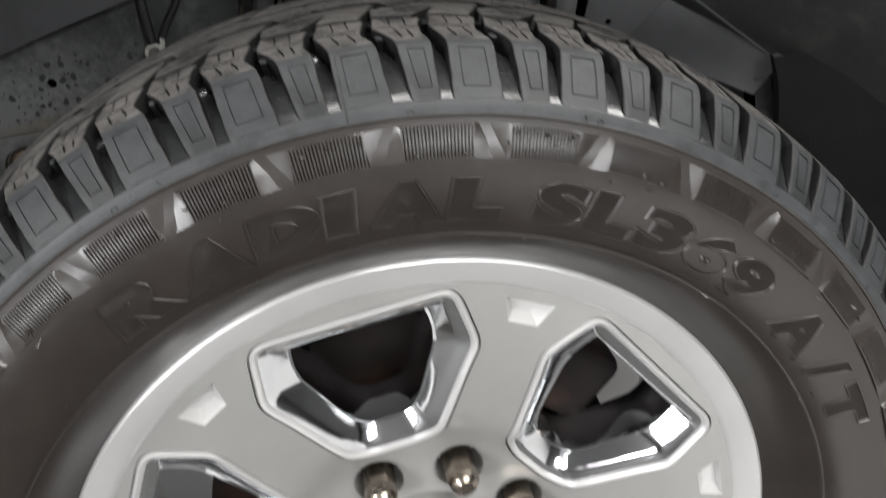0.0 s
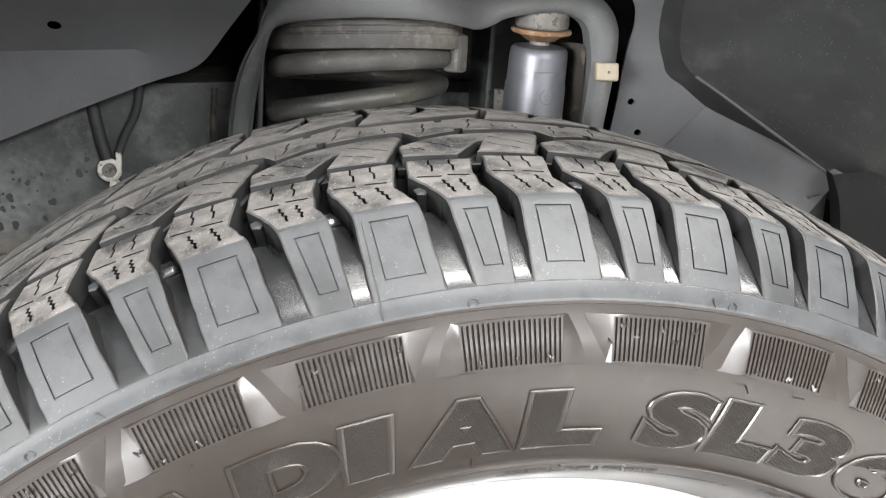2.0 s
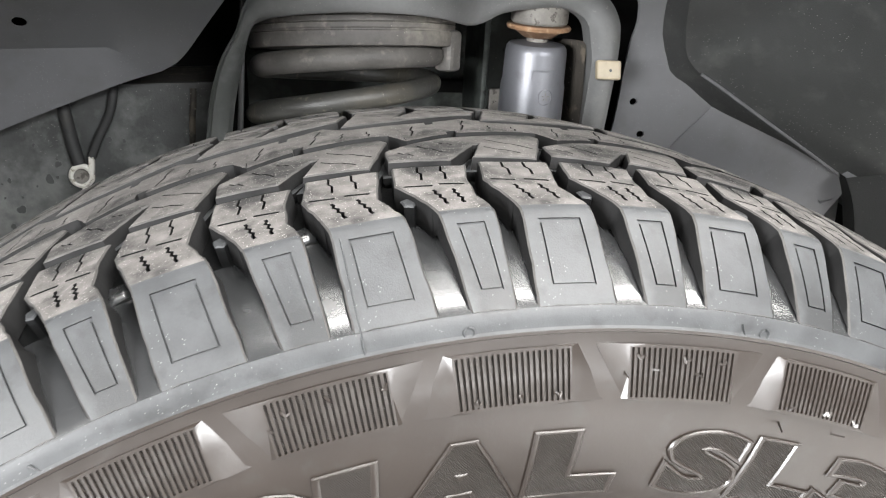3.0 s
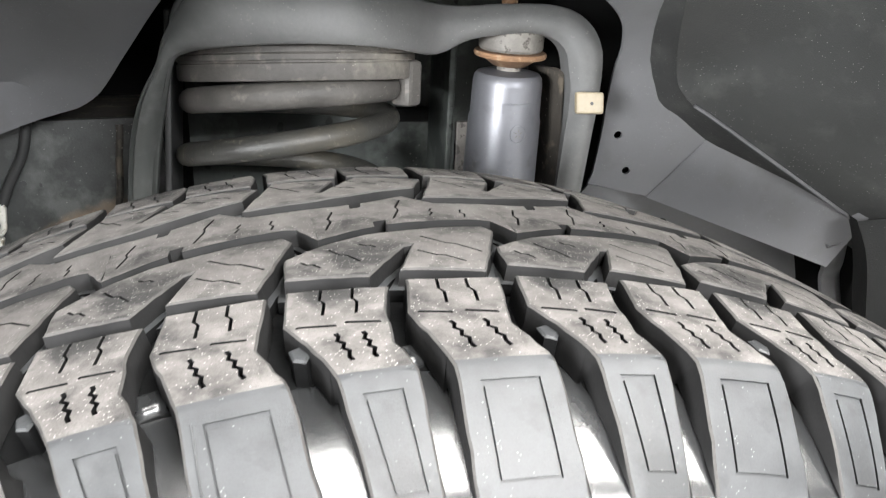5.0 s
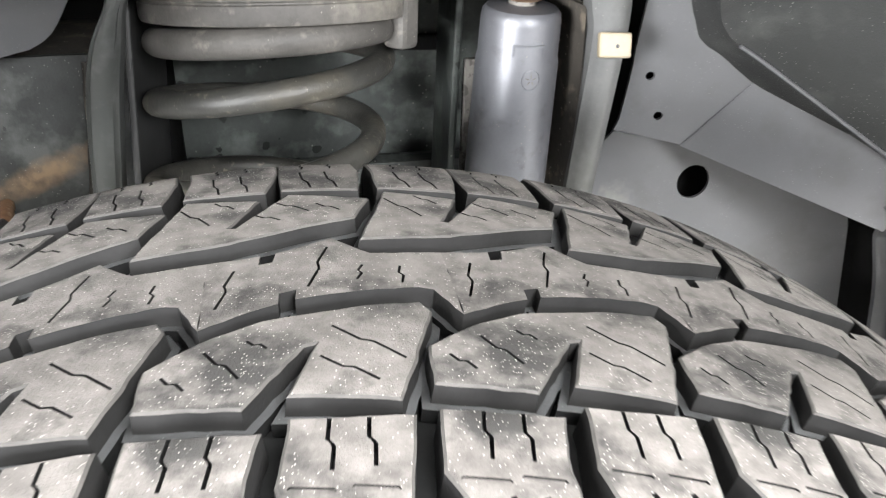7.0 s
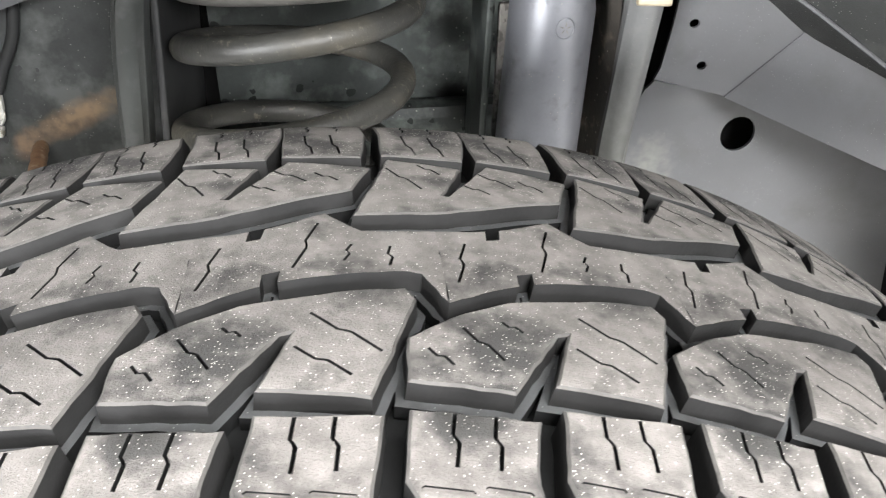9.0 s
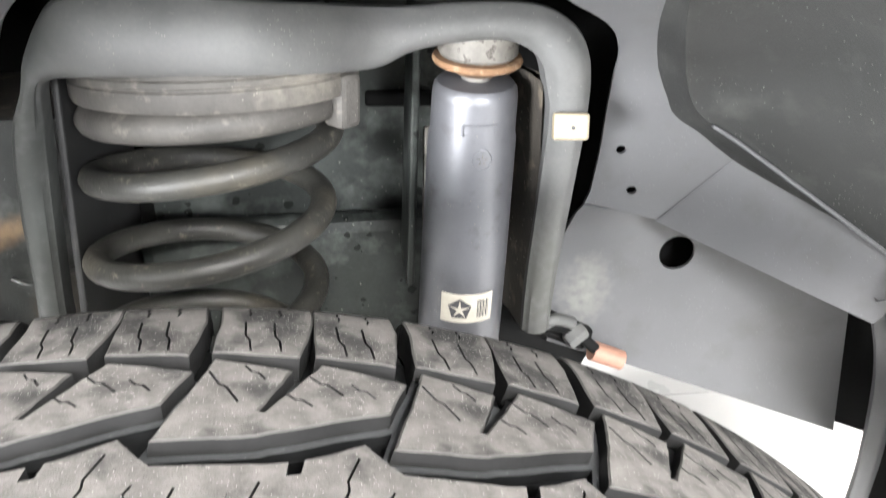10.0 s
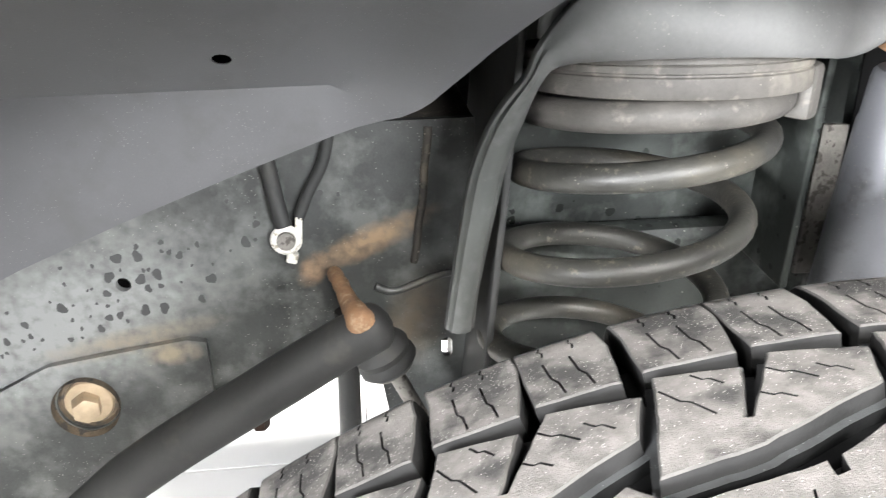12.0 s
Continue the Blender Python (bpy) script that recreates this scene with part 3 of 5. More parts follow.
RIB = [(-2.7, -22), (-1.0, -15.5), (0.1, -12.6), (0.15, -6.8), (0.75, -5.6), (0.7, -11.0), (0.9, -10.5), (3.3, -8), (5.4, -7), (5.95, -8.3), (6.774, -22), (6.774, 15.2), (5.9, 14.8), (3.8, 14.6),
       (3.35, 17.5), (2.3, 26.5), (0.8, 20.3), (0.0, 18.2), (-0.1, 12.2), (-0.7, 11.2), (-0.6, 16.7), (-1.1, 15.9), (-2.7, 15.2)]
INNER = [(3.5, 25.5), (7.0, 27), (8.5, 30.5), (12.95, 43), (13.85, 62), (10.05, 69), (7.75, 40), (7.5, 40.5), (8.75, 64), (5.2, 70), (4.6, 52)]
OUTER = [(-4.45, -52), (-4.35, -36), (-2.65, -27.5), (-0.6, -20.5), (3.3, -15.7), (5.3, -14.8), (5.65, -20), (4.45, -46), (3.85, -57), (0.3, -53), (1.35, -33),
         (0.95, -34), (-1.05, -56)]
SHOULDER_A = [(-4.5, -60.5), (-0.5, -64), (-0.9, -77), (-0.95, -94), (-0.42, -106), (-0.19, -143), (-2.56, -143), (-3.25, -106), (-3.9, -94), (-4.8, -80)]
SHOULDER_B = [(0.33, -60.5), (4.26, -62), (3.65, -89), (4.6, -106), (5.25, -143), (0.93, -143), (0.85, -106), (-0.15, -80)]
FAR_A = [(0.25, 74), (4.05, 72.5), (4.35, 95), (4.1, 106), (3.7, 143), (-0.2, 143), (0.0, 106), (0.1, 95)]
FAR_B = [(5.0, 74.5), (9.0, 72.5), (9.55, 96), (9.4, 106), (9.2, 143), (4.9, 143), (4.8, 106), (5.0, 96)]


def tyre(wheel):
    # carcass: groove floor, sidewalls and beads
    half = [(412.8, 0), (412.5, 40), (410.5, 70), (406.5, 92), (402.6, 105), (396.6, 115), (391.0, 123.4), (386.2, 130.3), (385.2, 130.9), (382, 131.8), (379.5, 132.4), (378.6, 133.2),
            (377.4, 133.3), (376.8, 132.4), (371.6, 133.2), (363, 136), (355, 138.2), (348, 139), (340, 139.2), (330, 138.6), (318, 136.8), (310, 134.4), (304.8, 131.8),
            (304.2, 132.9), (303.3, 132.9), (302.6, 131.2), (297, 127), (290, 119.5), (284, 111), (278, 103.5), (273.5, 98), (270.5, 94.5), (266, 91), (256, 88)]
    prof = [(r / 1000, (y + (far_wide(y) if r > 300 else 0)) / 1000) for r, y in reversed(half)] + [(r / 1000, -y / 1000) for r, y in half[1:]]
    me = lathe("tyre", prof, None, 300, "y", False, 25, (M_GROOVE_SHADE, M_SCOOP, M_SIDE, M_SHOULDER),
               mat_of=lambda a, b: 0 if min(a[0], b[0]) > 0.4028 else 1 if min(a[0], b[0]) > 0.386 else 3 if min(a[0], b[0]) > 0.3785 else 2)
    ob = part("tyre", me, wheel, "black all-terrain tyre with dusty worn tread blocks")
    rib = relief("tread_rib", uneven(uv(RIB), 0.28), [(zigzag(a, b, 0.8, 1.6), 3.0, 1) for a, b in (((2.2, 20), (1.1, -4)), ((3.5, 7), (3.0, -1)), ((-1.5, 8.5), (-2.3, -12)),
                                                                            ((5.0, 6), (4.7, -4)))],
                 lambda u, v, h: tread_point(u / MM, v, h), lambda u, v: 10.0, (M_TREAD, M_GROOVE_SHADE, M_SHOULDER, M_EDGE_SHADE), step=4.0, grid=6.0, ledge=(6.2, 1.9), wall_mat=3)
    kinds = [("tread_rib", rib),
             ("tread_block", block_mesh("inner_block", INNER, (((5.2, 62), (6.5, 44)), ((6.7, 66), (7.5, 57)), ((9.4, 62), (10.9, 50)), ((8.6, 50), (9.6, 43)), ((11.4, 58), (12.3, 50))), ledge=(5.6, 2.4))),
             ("tread_block", block_mesh("outer_block", OUTER, (((-2.3, -32), (-1.3, -45)), ((-0.9, -29), (-0.4, -34)), ((2.0, -25), (4.2, -42)), ((1.5, -38), (3.2, -50)), ((-3.6, -40), (-3.0, -47))), ledge=(5.8, 2.2))),
             ("shoulder_block", block_mesh("shoulder_block_a", SHOULDER_A, (((-3.05, -62.5), (-3.4, -77)), ((-1.8, -63.5), (-2.15, -78))),
                                           [(-2.5, -110.5), (-1.1, -110.5), (-0.75, -135), (-1.95, -135)],
                                           (((-3.05, -87.5), (-2.55, -100)), ((-2.05, -88), (-1.7, -100))), (((-4.3, -82), (-2.95, -83.5)), ((-2.5, -82.5), (-1.3, -84))))),
             ("shoulder_block", block_mesh("shoulder_block_b", SHOULDER_B, (((1.65, -62), (1.4, -77)), ((2.85, -62.5), (2.65, -77))),
                                           [(1.65, -110.5), (3.85, -110.5), (4.2, -135), (1.8, -135)],
                                           (((1.25, -87), (1.85, -100)), ((2.55, -87), (3.2, -100))), (((0.3, -81), (1.5, -82.5)), ((2.1, -82), (3.3, -83.5))))),
             ("shoulder_block", block_mesh("far_block_a", FAR_A, (((1.6, 76), (1.3, 95)), ((2.9, 76), (2.6, 95)), ((1.2, 99), (1.4, 104.5)), ((2.7, 99), (2.9, 104.5))))),
             ("shoulder_block", block_mesh("far_block_b", FAR_B, (((6.6, 76), (6.3, 95)), ((8.0, 76), (7.7, 95)), ((6.2, 99), (6.4, 104.5)), ((7.7, 99), (7.9, 104.5)))))]
    for k in range(PITCHES):
        for name, mesh in kinds:
            part(name, mesh, ob).matrix_basis = pose(0, 0, 0, 0, PITCH * k, 0)
    # tie bars between shoulder blocks
    nub = relief("tie_bar", uv([(-4.75, -88), (-4.3, -86.5), (-3.95, -91), (-4.2, -94.5), (-4.65, -93)]), [], lambda u, v, h: tread_point(u / MM, v, h - 2.5), lambda u, v: 9.0, (M_SHOULDER, M_GROOVE_SHADE), 3, 4, 0.7)
    hump = relief("tie_bar", uv([(-1.05, -84.5), (0.0, -83.5), (0.2, -92), (-0.9, -93.5)]), [], lambda u, v, h: tread_point(u / MM, v, h - 8.0), lambda u, v: 3.5, (M_SCOOP, M_SCOOP), 3, 3, 1.6, angle=70)
    for k in range(PITCHES):
        part("tie_bar", nub, ob).matrix_basis = pose(0, 0, 0, 0, PITCH * k, 0)
        part("tie_bar", hump, ob).matrix_basis = pose(0, 0, 0, 0, PITCH * k, 0)
    sidewall_marks(ob)
    return ob


SIDE_R = [290, 297, 302.5, 304.5, 310, 318, 330, 340, 348, 355, 363, 371.6, 376.8]
SIDE_Y = [119.5, 127, 131.2, 131.8, 134.4, 136.8, 138.6, 139.2, 139, 138.2, 136, 133.2, 132.4]


def side_point(deg, r, h):
    """A point of the outer sidewall: degrees, radius and height above the rubber in millimetres."""
    y = float(np.interp(r, SIDE_R, SIDE_Y)) + h
    t = radians(deg)
    return Vector((r * math.sin(t), -y, r * math.cos(t))) / 1000


def letter_mesh(ch, deg, width, cap=29.5, base=314.6, lean=0.14, bold=0.08, line=0.020, high=0.75):
    """One raised letter on the sidewall, its middle at deg: a hatched field inside a raised outline."""
    verts, faces, mi = [], [], []
    k = cap / (0.73 + 2 * bold)
    span = None
    for edge in ((0.0, line) if line else (0.0,)):
        cu = bpy.data.curves.new("letter", "FONT")
        cu.body, cu.size, cu.offset, cu.resolution_u, cu.bevel_depth, cu.bevel_resolution = ch, 1.0, bold, 5, edge, 1
        if edge:
            cu.fill_mode = "NONE"
        else:
            cu.extrude = 0.02
        ob = new("letter", cu)
        bpy.context.view_layer.update()
        me = bpy.data.meshes.new_from_object(ob.evaluated_get(bpy.context.evaluated_depsgraph_get()))
        bpy.data.objects.remove(ob)
        bm = bmesh.new()
        bm.from_mesh(me)
        bpy.data.meshes.remove(me)
        bmesh.ops.remove_doubles(bm, verts=bm.verts, dist=1e-4)
        bmesh.ops.subdivide_edges(bm, edges=[e for e in bm.edges if e.calc_length() > 0.3], cuts=2)
        if span is None:
            xs = [v.co.x for v in bm.verts]
            span = max(xs) - min(xs), (min(xs) + max(xs)) / 2
        wide = (radians(width) * 329 - cap * lean) / (k * span[0])
        bm.verts.index_update()
        n0 = len(verts)
        for v in bm.verts:
            x, r = (v.co.x - span[1]) * k * wide + (v.co.y - 0.365) * k * lean, base + (v.co.y + bold) * k
            verts.append(side_point(deg + math.degrees(x / 329), r, high * (1 + 0.9 * v.co.z / edge) if edge else high * v.co.z / 0.02))
        for f in bm.faces:
            faces.append(tuple(n0 + v.index for v in f.verts)), mi.append(1 if edge else 0)
        bm.free()
    return smooth_angle(fix_normals(mesh_of("letter", verts, faces, (M_LETTER, M_SIDE), mi)), 40)


def sidewall_marks(ty):
    for ch, deg, width in (("R", -32.9, 8.6), ("A", -24.5, 8.4), ("D", -16.4, 8.1), ("I", -10.9, 4.1), ("A", -3.9, 8.4), ("L", 3.4, 6.6), ("S", 12.4, 6.4), ("L", 18.5, 6.6),
                           ("3", 24.9, 6.9), ("6", 31.5, 6.7), ("9", 37.7, 6.7), ("A", 48.6, 8.2), ("/", 56.0, 4.2), ("T", 62.8, 7.2)):
        part("letter", letter_mesh(ch, deg, width, bold=0.06 if ch in "S369" else 0.085), ty, "raised hatched letter")
    part("lettering", letter_mesh("SIDEWALL PLIES 2 POLYESTER", 6.6, 14.0, 2.5, 296.6, 0.0, 0.02, 0.0, 0.3), ty, "small raised lettering")
    part("lettering", letter_mesh("LOAD", -22.7, 4.1, 3.8, 294.6, 0.0, 0.02, 0.0, 0.3), ty, "small raised lettering")
    part("lettering", letter_mesh("RANGE", -17.7, 5.2, 3.8, 294.6, 0.0, 0.02, 0.0, 0.3), ty, "small raised lettering")
    part("lettering", letter_mesh("E", -11.4, 1.0, 3.8, 294.2, 0.0, 0.02, 0.0, 0.3), ty, "small raised lettering")
    # ribbed panels, alternately wide at the foot and wide at the head
    def panel(low, high):
        c = 6.35

        def at(u, v, h):
            w = abs(u) / c
            edge = low + (high - low) * (v - 354) / 19
            f = 1.0 if w <= 3.3 else max(0.0, 1 - (w - 3.3) / max(0.05, edge - 3.3))
            return side_point(u / c, v, 1.5 * f + h)

        n = 20
        cuts = [([(-3.3 * c, 354.4), (3.3 * c, 354.4), (3.3 * c, 372.6), (-3.3 * c, 372.6)], 0.0, 0)]
        for j in range(n):
            a, w = (-3.25 + 6.5 * (j + 0.28) / n) * c, 6.5 * c / n * 0.48
            cuts.append(([(a, 355), (a + w, 355), (a + w, 372), (a, 372)], 1.0, 1))
        return relief("ribbed_panel", [(-low * c, 353.8), (low * c, 353.8), (high * c, 373.2), (-high * c, 373.2)], cuts, at, lambda u, v: 0.6, (M_SIDE, M_LETTER), 9.0, 30.0, side_mat=0, angle=20)

    foot, head = panel(5.3, 3.7), panel(3.6, 5.2)
    for k in range(36):
        part("ribbed_panel", foot if k % 2 == 0 else head, ty).matrix_basis = pose(0, 0, 0, 0, -0.6 + 9.93 * k if k < 18 else -0.6 - 9.93 * (36 - k), 0)
    # fine moulded lettering that cannot be read, as bars
    verts, faces = [], []
    rng = random.Random(4)
    for r0, a0, a1 in ((293.2, -0.9, 21.3), (297.5, 24, 31), (299.5, 44, 56), (296, 40, 50)):
        a = a0
        while a < a1:
            w = rng.uniform(0.22, 0.45)
            k = len(verts)
            for h in (0.25, -0.2):
                verts.extend(side_point(p, q, h) for p, q in ((a, r0), (a + w, r0), (a + w, r0 + 1.7), (a, r0 + 1.7)))
            faces.extend([(k, k + 1, k + 2, k + 3), (k, k + 4, k + 5, k + 1), (k + 1, k + 5, k + 6, k + 2), (k + 2, k + 6, k + 7, k + 3), (k + 3, k + 7, k + 4, k)])
            a += w + (0.14 if rng.random() < 0.85 else 0.6)
    part("fine_lettering", fix_normals(mesh_of("fine_lettering", verts, faces, (M_SIDE,))), ty)["kind"] = "stuff"
    # small moulded triangles and rings below the shoulder, and one mould seam
    for a, corners in ((-24.9, 3), (12.66, 3), (50.2, 3), (-29.2, 14), (-2.84, 14), (14.2, 14), (34.0, 14)):
        size = 2.6 if corners == 3 else 1.9
        path = [side_point(a + size / 380 * 57.3 * math.sin(q), 380.3 + size * math.cos(q), 0.1) for q in (2 * math.pi * k / corners for k in range(corners))]
        part("mould_mark", sweep("mould_mark", path, 0.00038, M_SHOULDER, 6, False), ty)
    seam = [side_point(-8.2, r, 0.1) for r in (377.6, 380, 383)] + [tread_point(-8.2, -v, 0.05) for v in (141, 134, 126, 118, 110)]
    part("mould_seam", sweep("mould_seam", seam, 0.00035, M_SHOULDER, 6), ty)
    # moulding whiskers
    verts, faces = [], []
    for k in range(46):
        a, r = rng.uniform(-50, 60), rng.choice((311.5, 349.5, 303.2, 364))
        lean, ln = rng.uniform(-0.7, 0.7), rng.uniform(2.0, 6.0)
        p, q = side_point(a, r, 0), side_point(a + lean, r + rng.uniform(-2, 2), ln)
        d = Vector((0.00042, 0, 0.00028))
        j = len(verts)
        verts.extend((p - d, p + d, q + d * 0.6, q - d * 0.6, p + Vector((0, 0, 0.0006)), q + Vector((0, 0, 0.0004))))
        faces.extend([(j, j + 1, j + 2, j + 3), (j + 1, j + 4, j + 5, j + 2), (j + 4, j, j + 3, j + 5), (j + 2, j + 5, j + 3)])
    # curled vent nubs on the ribbed panels
    for k in range(-5, 7):
        for off in (-2.5, 0.1, 2.6):
            a, r = -0.6 + 9.93 * k + off + rng.uniform(-0.3, 0.3), (369.0 if k % 2 else 357.5) + rng.uniform(-1, 1)
            path = [side_point(a + 0.13 * i * rng.uniform(0.5, 1.2) - 0.15, r + rng.uniform(-1.2, 1.2), 1.6 + (0.3, 1.3, 1.9, 1.2)[i]) for i in range(4)]
            d = Vector((0.00035, 0, 0.00035))
            j = len(verts)
            for p in path:
                verts.extend((p - d, p + d, p + Vector((0.0003, -0.0007, -0.0003))))
            for i in range(3):
                for m in range(3):
                    n2 = (m + 1) % 3
                    faces.append((j + 3 * i + m, j + 3 * i + n2, j + 3 * i + 3 + n2, j + 3 * i + 3 + m))
            faces.extend([(j, j + 1, j + 2), (j + 9, j + 10, j + 11)])
    part("moulding_flash", fix_normals(mesh_of("moulding_flash", verts, faces, (M_SIDE,))), ty)["kind"] = "stuff"


def polar(points, turn=0.0):
    """(degrees, radius mm) to flat metres in the wheel's plane."""
    return [(r / 1000 * math.sin(radians(d + turn)), r / 1000 * math.cos(radians(d + turn))) for d, r in points]


def face_y(r):
    """Depth of the wheel's face, metres, by radius."""
    return float(np.interp(r, [0.0, 0.045, 0.062, 0.10, 0.13, 0.2, 0.245, 0.252], [-0.070, -0.070, -0.066, -0.068, -0.083, -0.089, -0.0905, -0.0905]))


WINDOW = [(-17.5, 249.2), (17.5, 249.2), (23.8, 203), (22.5, 180), (18, 118), (9, 106), (-9, 106), (-18, 118), (-22.5, 180), (-23.8, 203)]
HOLE = [(-10.5, 232), (10.5, 232), (13.5, 205), (10.5, 152), (6, 137), (-6, 137), (-10.5, 152), (-13.5, 205)]
WINDOW_AT = [-13.7 + 60 * k for k in range(6)]
LUG_AT = [16 + 45 * k for k in range(8)]


def rounded(poly, radius, n=5):
    """The polygon with its corners rounded."""
    out = []
    for i in range(len(poly)):
        a, b, c = Vector(poly[i - 1]), Vector(poly[i]), Vector(poly[(i + 1) % len(poly)])
        d = min(radius, 0.4 * (a - b).length, 0.4 * (c - b).length)
        p, q = b + (a - b).normalized() * d, b + (c - b).normalized() * d
        out += [tuple(p * (1 - t) ** 2 + b * 2 * t * (1 - t) + q * t * t) for t in (k / n for k in range(n + 1))]
    return out


def loft(name, rings, mat, angle=25):
    """Faces between rings of equal length."""
    n = len(rings[0])
    verts = [v for r in rings for v in r]
    faces = [(i * n + k, i * n + (k + 1) % n, (i + 1) * n + (k + 1) % n, (i + 1) * n + k) for i in range(len(rings) - 1) for k in range(n)]
    return smooth_angle(fix_normals(mesh_of(name, verts, faces, (mat,))), angle)


def rim(wheel):
    lip = [(0.2722, -0.0935), (0.2724, -0.0955), (0.2715, -0.0975), (0.2695, -0.0985), (0.262, -0.0965), (0.254, -0.0935), (0.2505, -0.0915), (0.2485, -0.0890),
           (0.2475, -0.070), (0.243, -0.05), (0.243, 0.10), (0.262, 0.112), (0.271, 0.112), (0.271, 0.100), (0.254, 0.092), (0.2505, 0.05), (0.2505, -0.06), (0.258, -0.085)]
    ob = part("rim", lathe("rim", lip, M_LIP, 160, "y", True, 40), wheel, "silver painted alloy rim with a bright lip")
    # spoke face
    holes = [rounded(polar(WINDOW, a), 0.016) for a in WINDOW_AT]
    pocket = [(-4.0, 241), (4.8, 241), (3.2, 222), (-2.6, 222)]
    holes += [polar(pocket, a + 30) for a in WINDOW_AT] + [circle(0.0825 * math.sin(radians(a)), 0.0825 * math.cos(radians(a)), 0.0185, 16) for a in LUG_AT] + [circle(0, 0, 0.055, 24)]
    face = plate("spoke_face", circle(0, 0, 0.2505, 120), holes, lambda x, z, h: Vector((x, face_y(math.hypot(x, z)) - h, z)), 0.008, M_SILVER, 0.012, 0.012, angle=30)
    part("spoke_face", face, ob, "satin silver spokes")
    # pockets cut near the rim
    ring0 = [Vector((x, face_y(math.hypot(x, z)), z)) for x, z in polar(pocket)]
    ring1 = [Vector((x, face_y(math.hypot(x, z)) + 0.009, z)) for x, z in polar([(-3.2, 240), (3.8, 240), (1.9, 229), (-1.6, 229)])]
    pk = smooth_angle(fix_normals(mesh_of("pocket", ring0 + ring1, [(0, 1, 5, 4), (1, 2, 6, 5), (2, 3, 7, 6), (3, 0, 4, 7), (4, 5, 6, 7)], (M_LIP,))), 20)
    # chrome lined windows
    w = densify(rounded(polar(WINDOW), 0.016), 0.012)
    mid = offset(w, 0.0165)
    hole = rounded(polar(HOLE), 0.008)

    def toward(p):
        # the point of the hole's edge that lies the same way from the window's middle
        c = Vector((0, 0.182))
        d = (Vector(p) - c).normalized()
        best = None
        for a, b in zip(hole, hole[1:] + hole[:1]):
            A, B = Vector(a) - c, Vector(b) - c
            e = B - A
            den = d.x * e.y - d.y * e.x
            if abs(den) < 1e-9:
                continue
            s, t = (A.x * e.y - A.y * e.x) / den, (A.x * d.y - A.y * d.x) / den
            if s > 0 and -1e-6 <= t <= 1 + 1e-6:
                best = c + d * s
        return best

    hl = [toward(p) for p in w]

    def at(points, dy):
        return [Vector((p[0], face_y(math.hypot(p[0], p[1])) + dy, p[1])) for p in points]

    bead = loft("window_bead", [at(w, 0.005), at(offset(w, 0.0012), 0.0045), at(offset(w, 0.0016), -0.0005), at(offset(w, 0.003), -0.0022), at(offset(w, 0.0044), -0.0018), at(offset(w, 0.0068), 0.0005), at(offset(w, 0.0075), 0.005)], M_LIP, 40)
    step = [Vector(a).lerp(b, 0.62) for a, b in zip(mid, hl)]
    inset = loft("chrome_inset", [at(offset(w, 0.0070), 0.0022), at(offset(w, 0.0120), 0.0045), at(mid, 0.0085), at(step, 0.018), at([Vector(a).lerp(b, 0.75) for a, b in zip(mid, hl)], 0.017),
                                  at(hl, 0.032), at([Vector((p.x, p.y)) for p in hl], 0.06)], M_CHROME, 22)
    for a in WINDOW_AT:
        part("window_bead", bead, ob).matrix_basis = pose(0, 0, 0, 0, a, 0)
        part("chrome_inset", inset, ob, "mirror bright chrome window lining").matrix_basis = pose(0, 0, 0, 0, a, 0)
        part("pocket", pk, ob).matrix_basis = pose(0, 0, 0, 0, a + 30, 0)
    cap = lathe("centre_cap", [(0.0001, -0.094), (0.035, -0.0935), (0.050, -0.090), (0.0545, -0.082), (0.0548, -0.064)], M_SILVER, 48, "y", False, 30)
    part("centre_cap", cap, ob)
    # lug nuts in their bores
    bore = lathe("lug_bore", [(0.0192, -0.0705), (0.0178, -0.068), (0.0172, -0.045), (0.0001, -0.045)], M_SILVER, 24, "y", False, 30)
    bm = bmesh.new()
    prof = [(0.0, -0.098), (0.006, -0.0975), (0.0095, -0.095), (0.0112, -0.091), (0.0118, -0.086), (0.0122, -0.05)]
    rings = []
    for r, y in prof[1:]:
        rings.append([bm.verts.new((r * (1 + (0.06 if k % 2 == 0 and y > -0.093 else 0)) * math.sin(math.pi * k / 6), y, r * (1 + (0.06 if k % 2 == 0 and y > -0.093 else 0)) * math.cos(math.pi * k / 6))) for k in range(12)])
    bm.faces.new(rings[0])
    for a, b in zip(rings, rings[1:]):
        for k in range(12):
            bm.faces.new((a[k], a[(k + 1) % 12], b[(k + 1) % 12], b[k]))
    nut = to_mesh(bm, "lug_nut", M_NUT, 25)
    for a in LUG_AT:
        m = Matrix.Translation((0.0825 * math.sin(radians(a)), 0, 0.0825 * math.cos(radians(a))))
        part("lug_bore", bore, ob).matrix_basis = m
        part("lug_nut", nut, ob, "worn steel lug nut").matrix_basis = m @ pose(0, 0, 0, 0, a * 1.7, 0)
    return ob


def brake(wheel):
    disc = lathe("brake_rotor", [(0.05, -0.03), (0.10, -0.03), (0.102, 0.0), (0.178, 0.0), (0.178, 0.028), (0.10, 0.028), (0.05, 0.028)], M_DARK, 72, "y", False, 30)
    part("brake_rotor", disc, wheel, "dark rusty brake rotor")
    bm = bmesh.new()
    bmesh.ops.create_cube(bm, size=1, matrix=pose(0.10, 0.012, 0.135, 0, 37, 0) @ Matrix.Diagonal((0.13, 0.075, 0.07, 1)))
    bevelled(bm, 0.012, 3)
    part("brake_caliper", to_mesh(bm, "brake_caliper", M_DARK), wheel, "dark brown cast brake caliper")


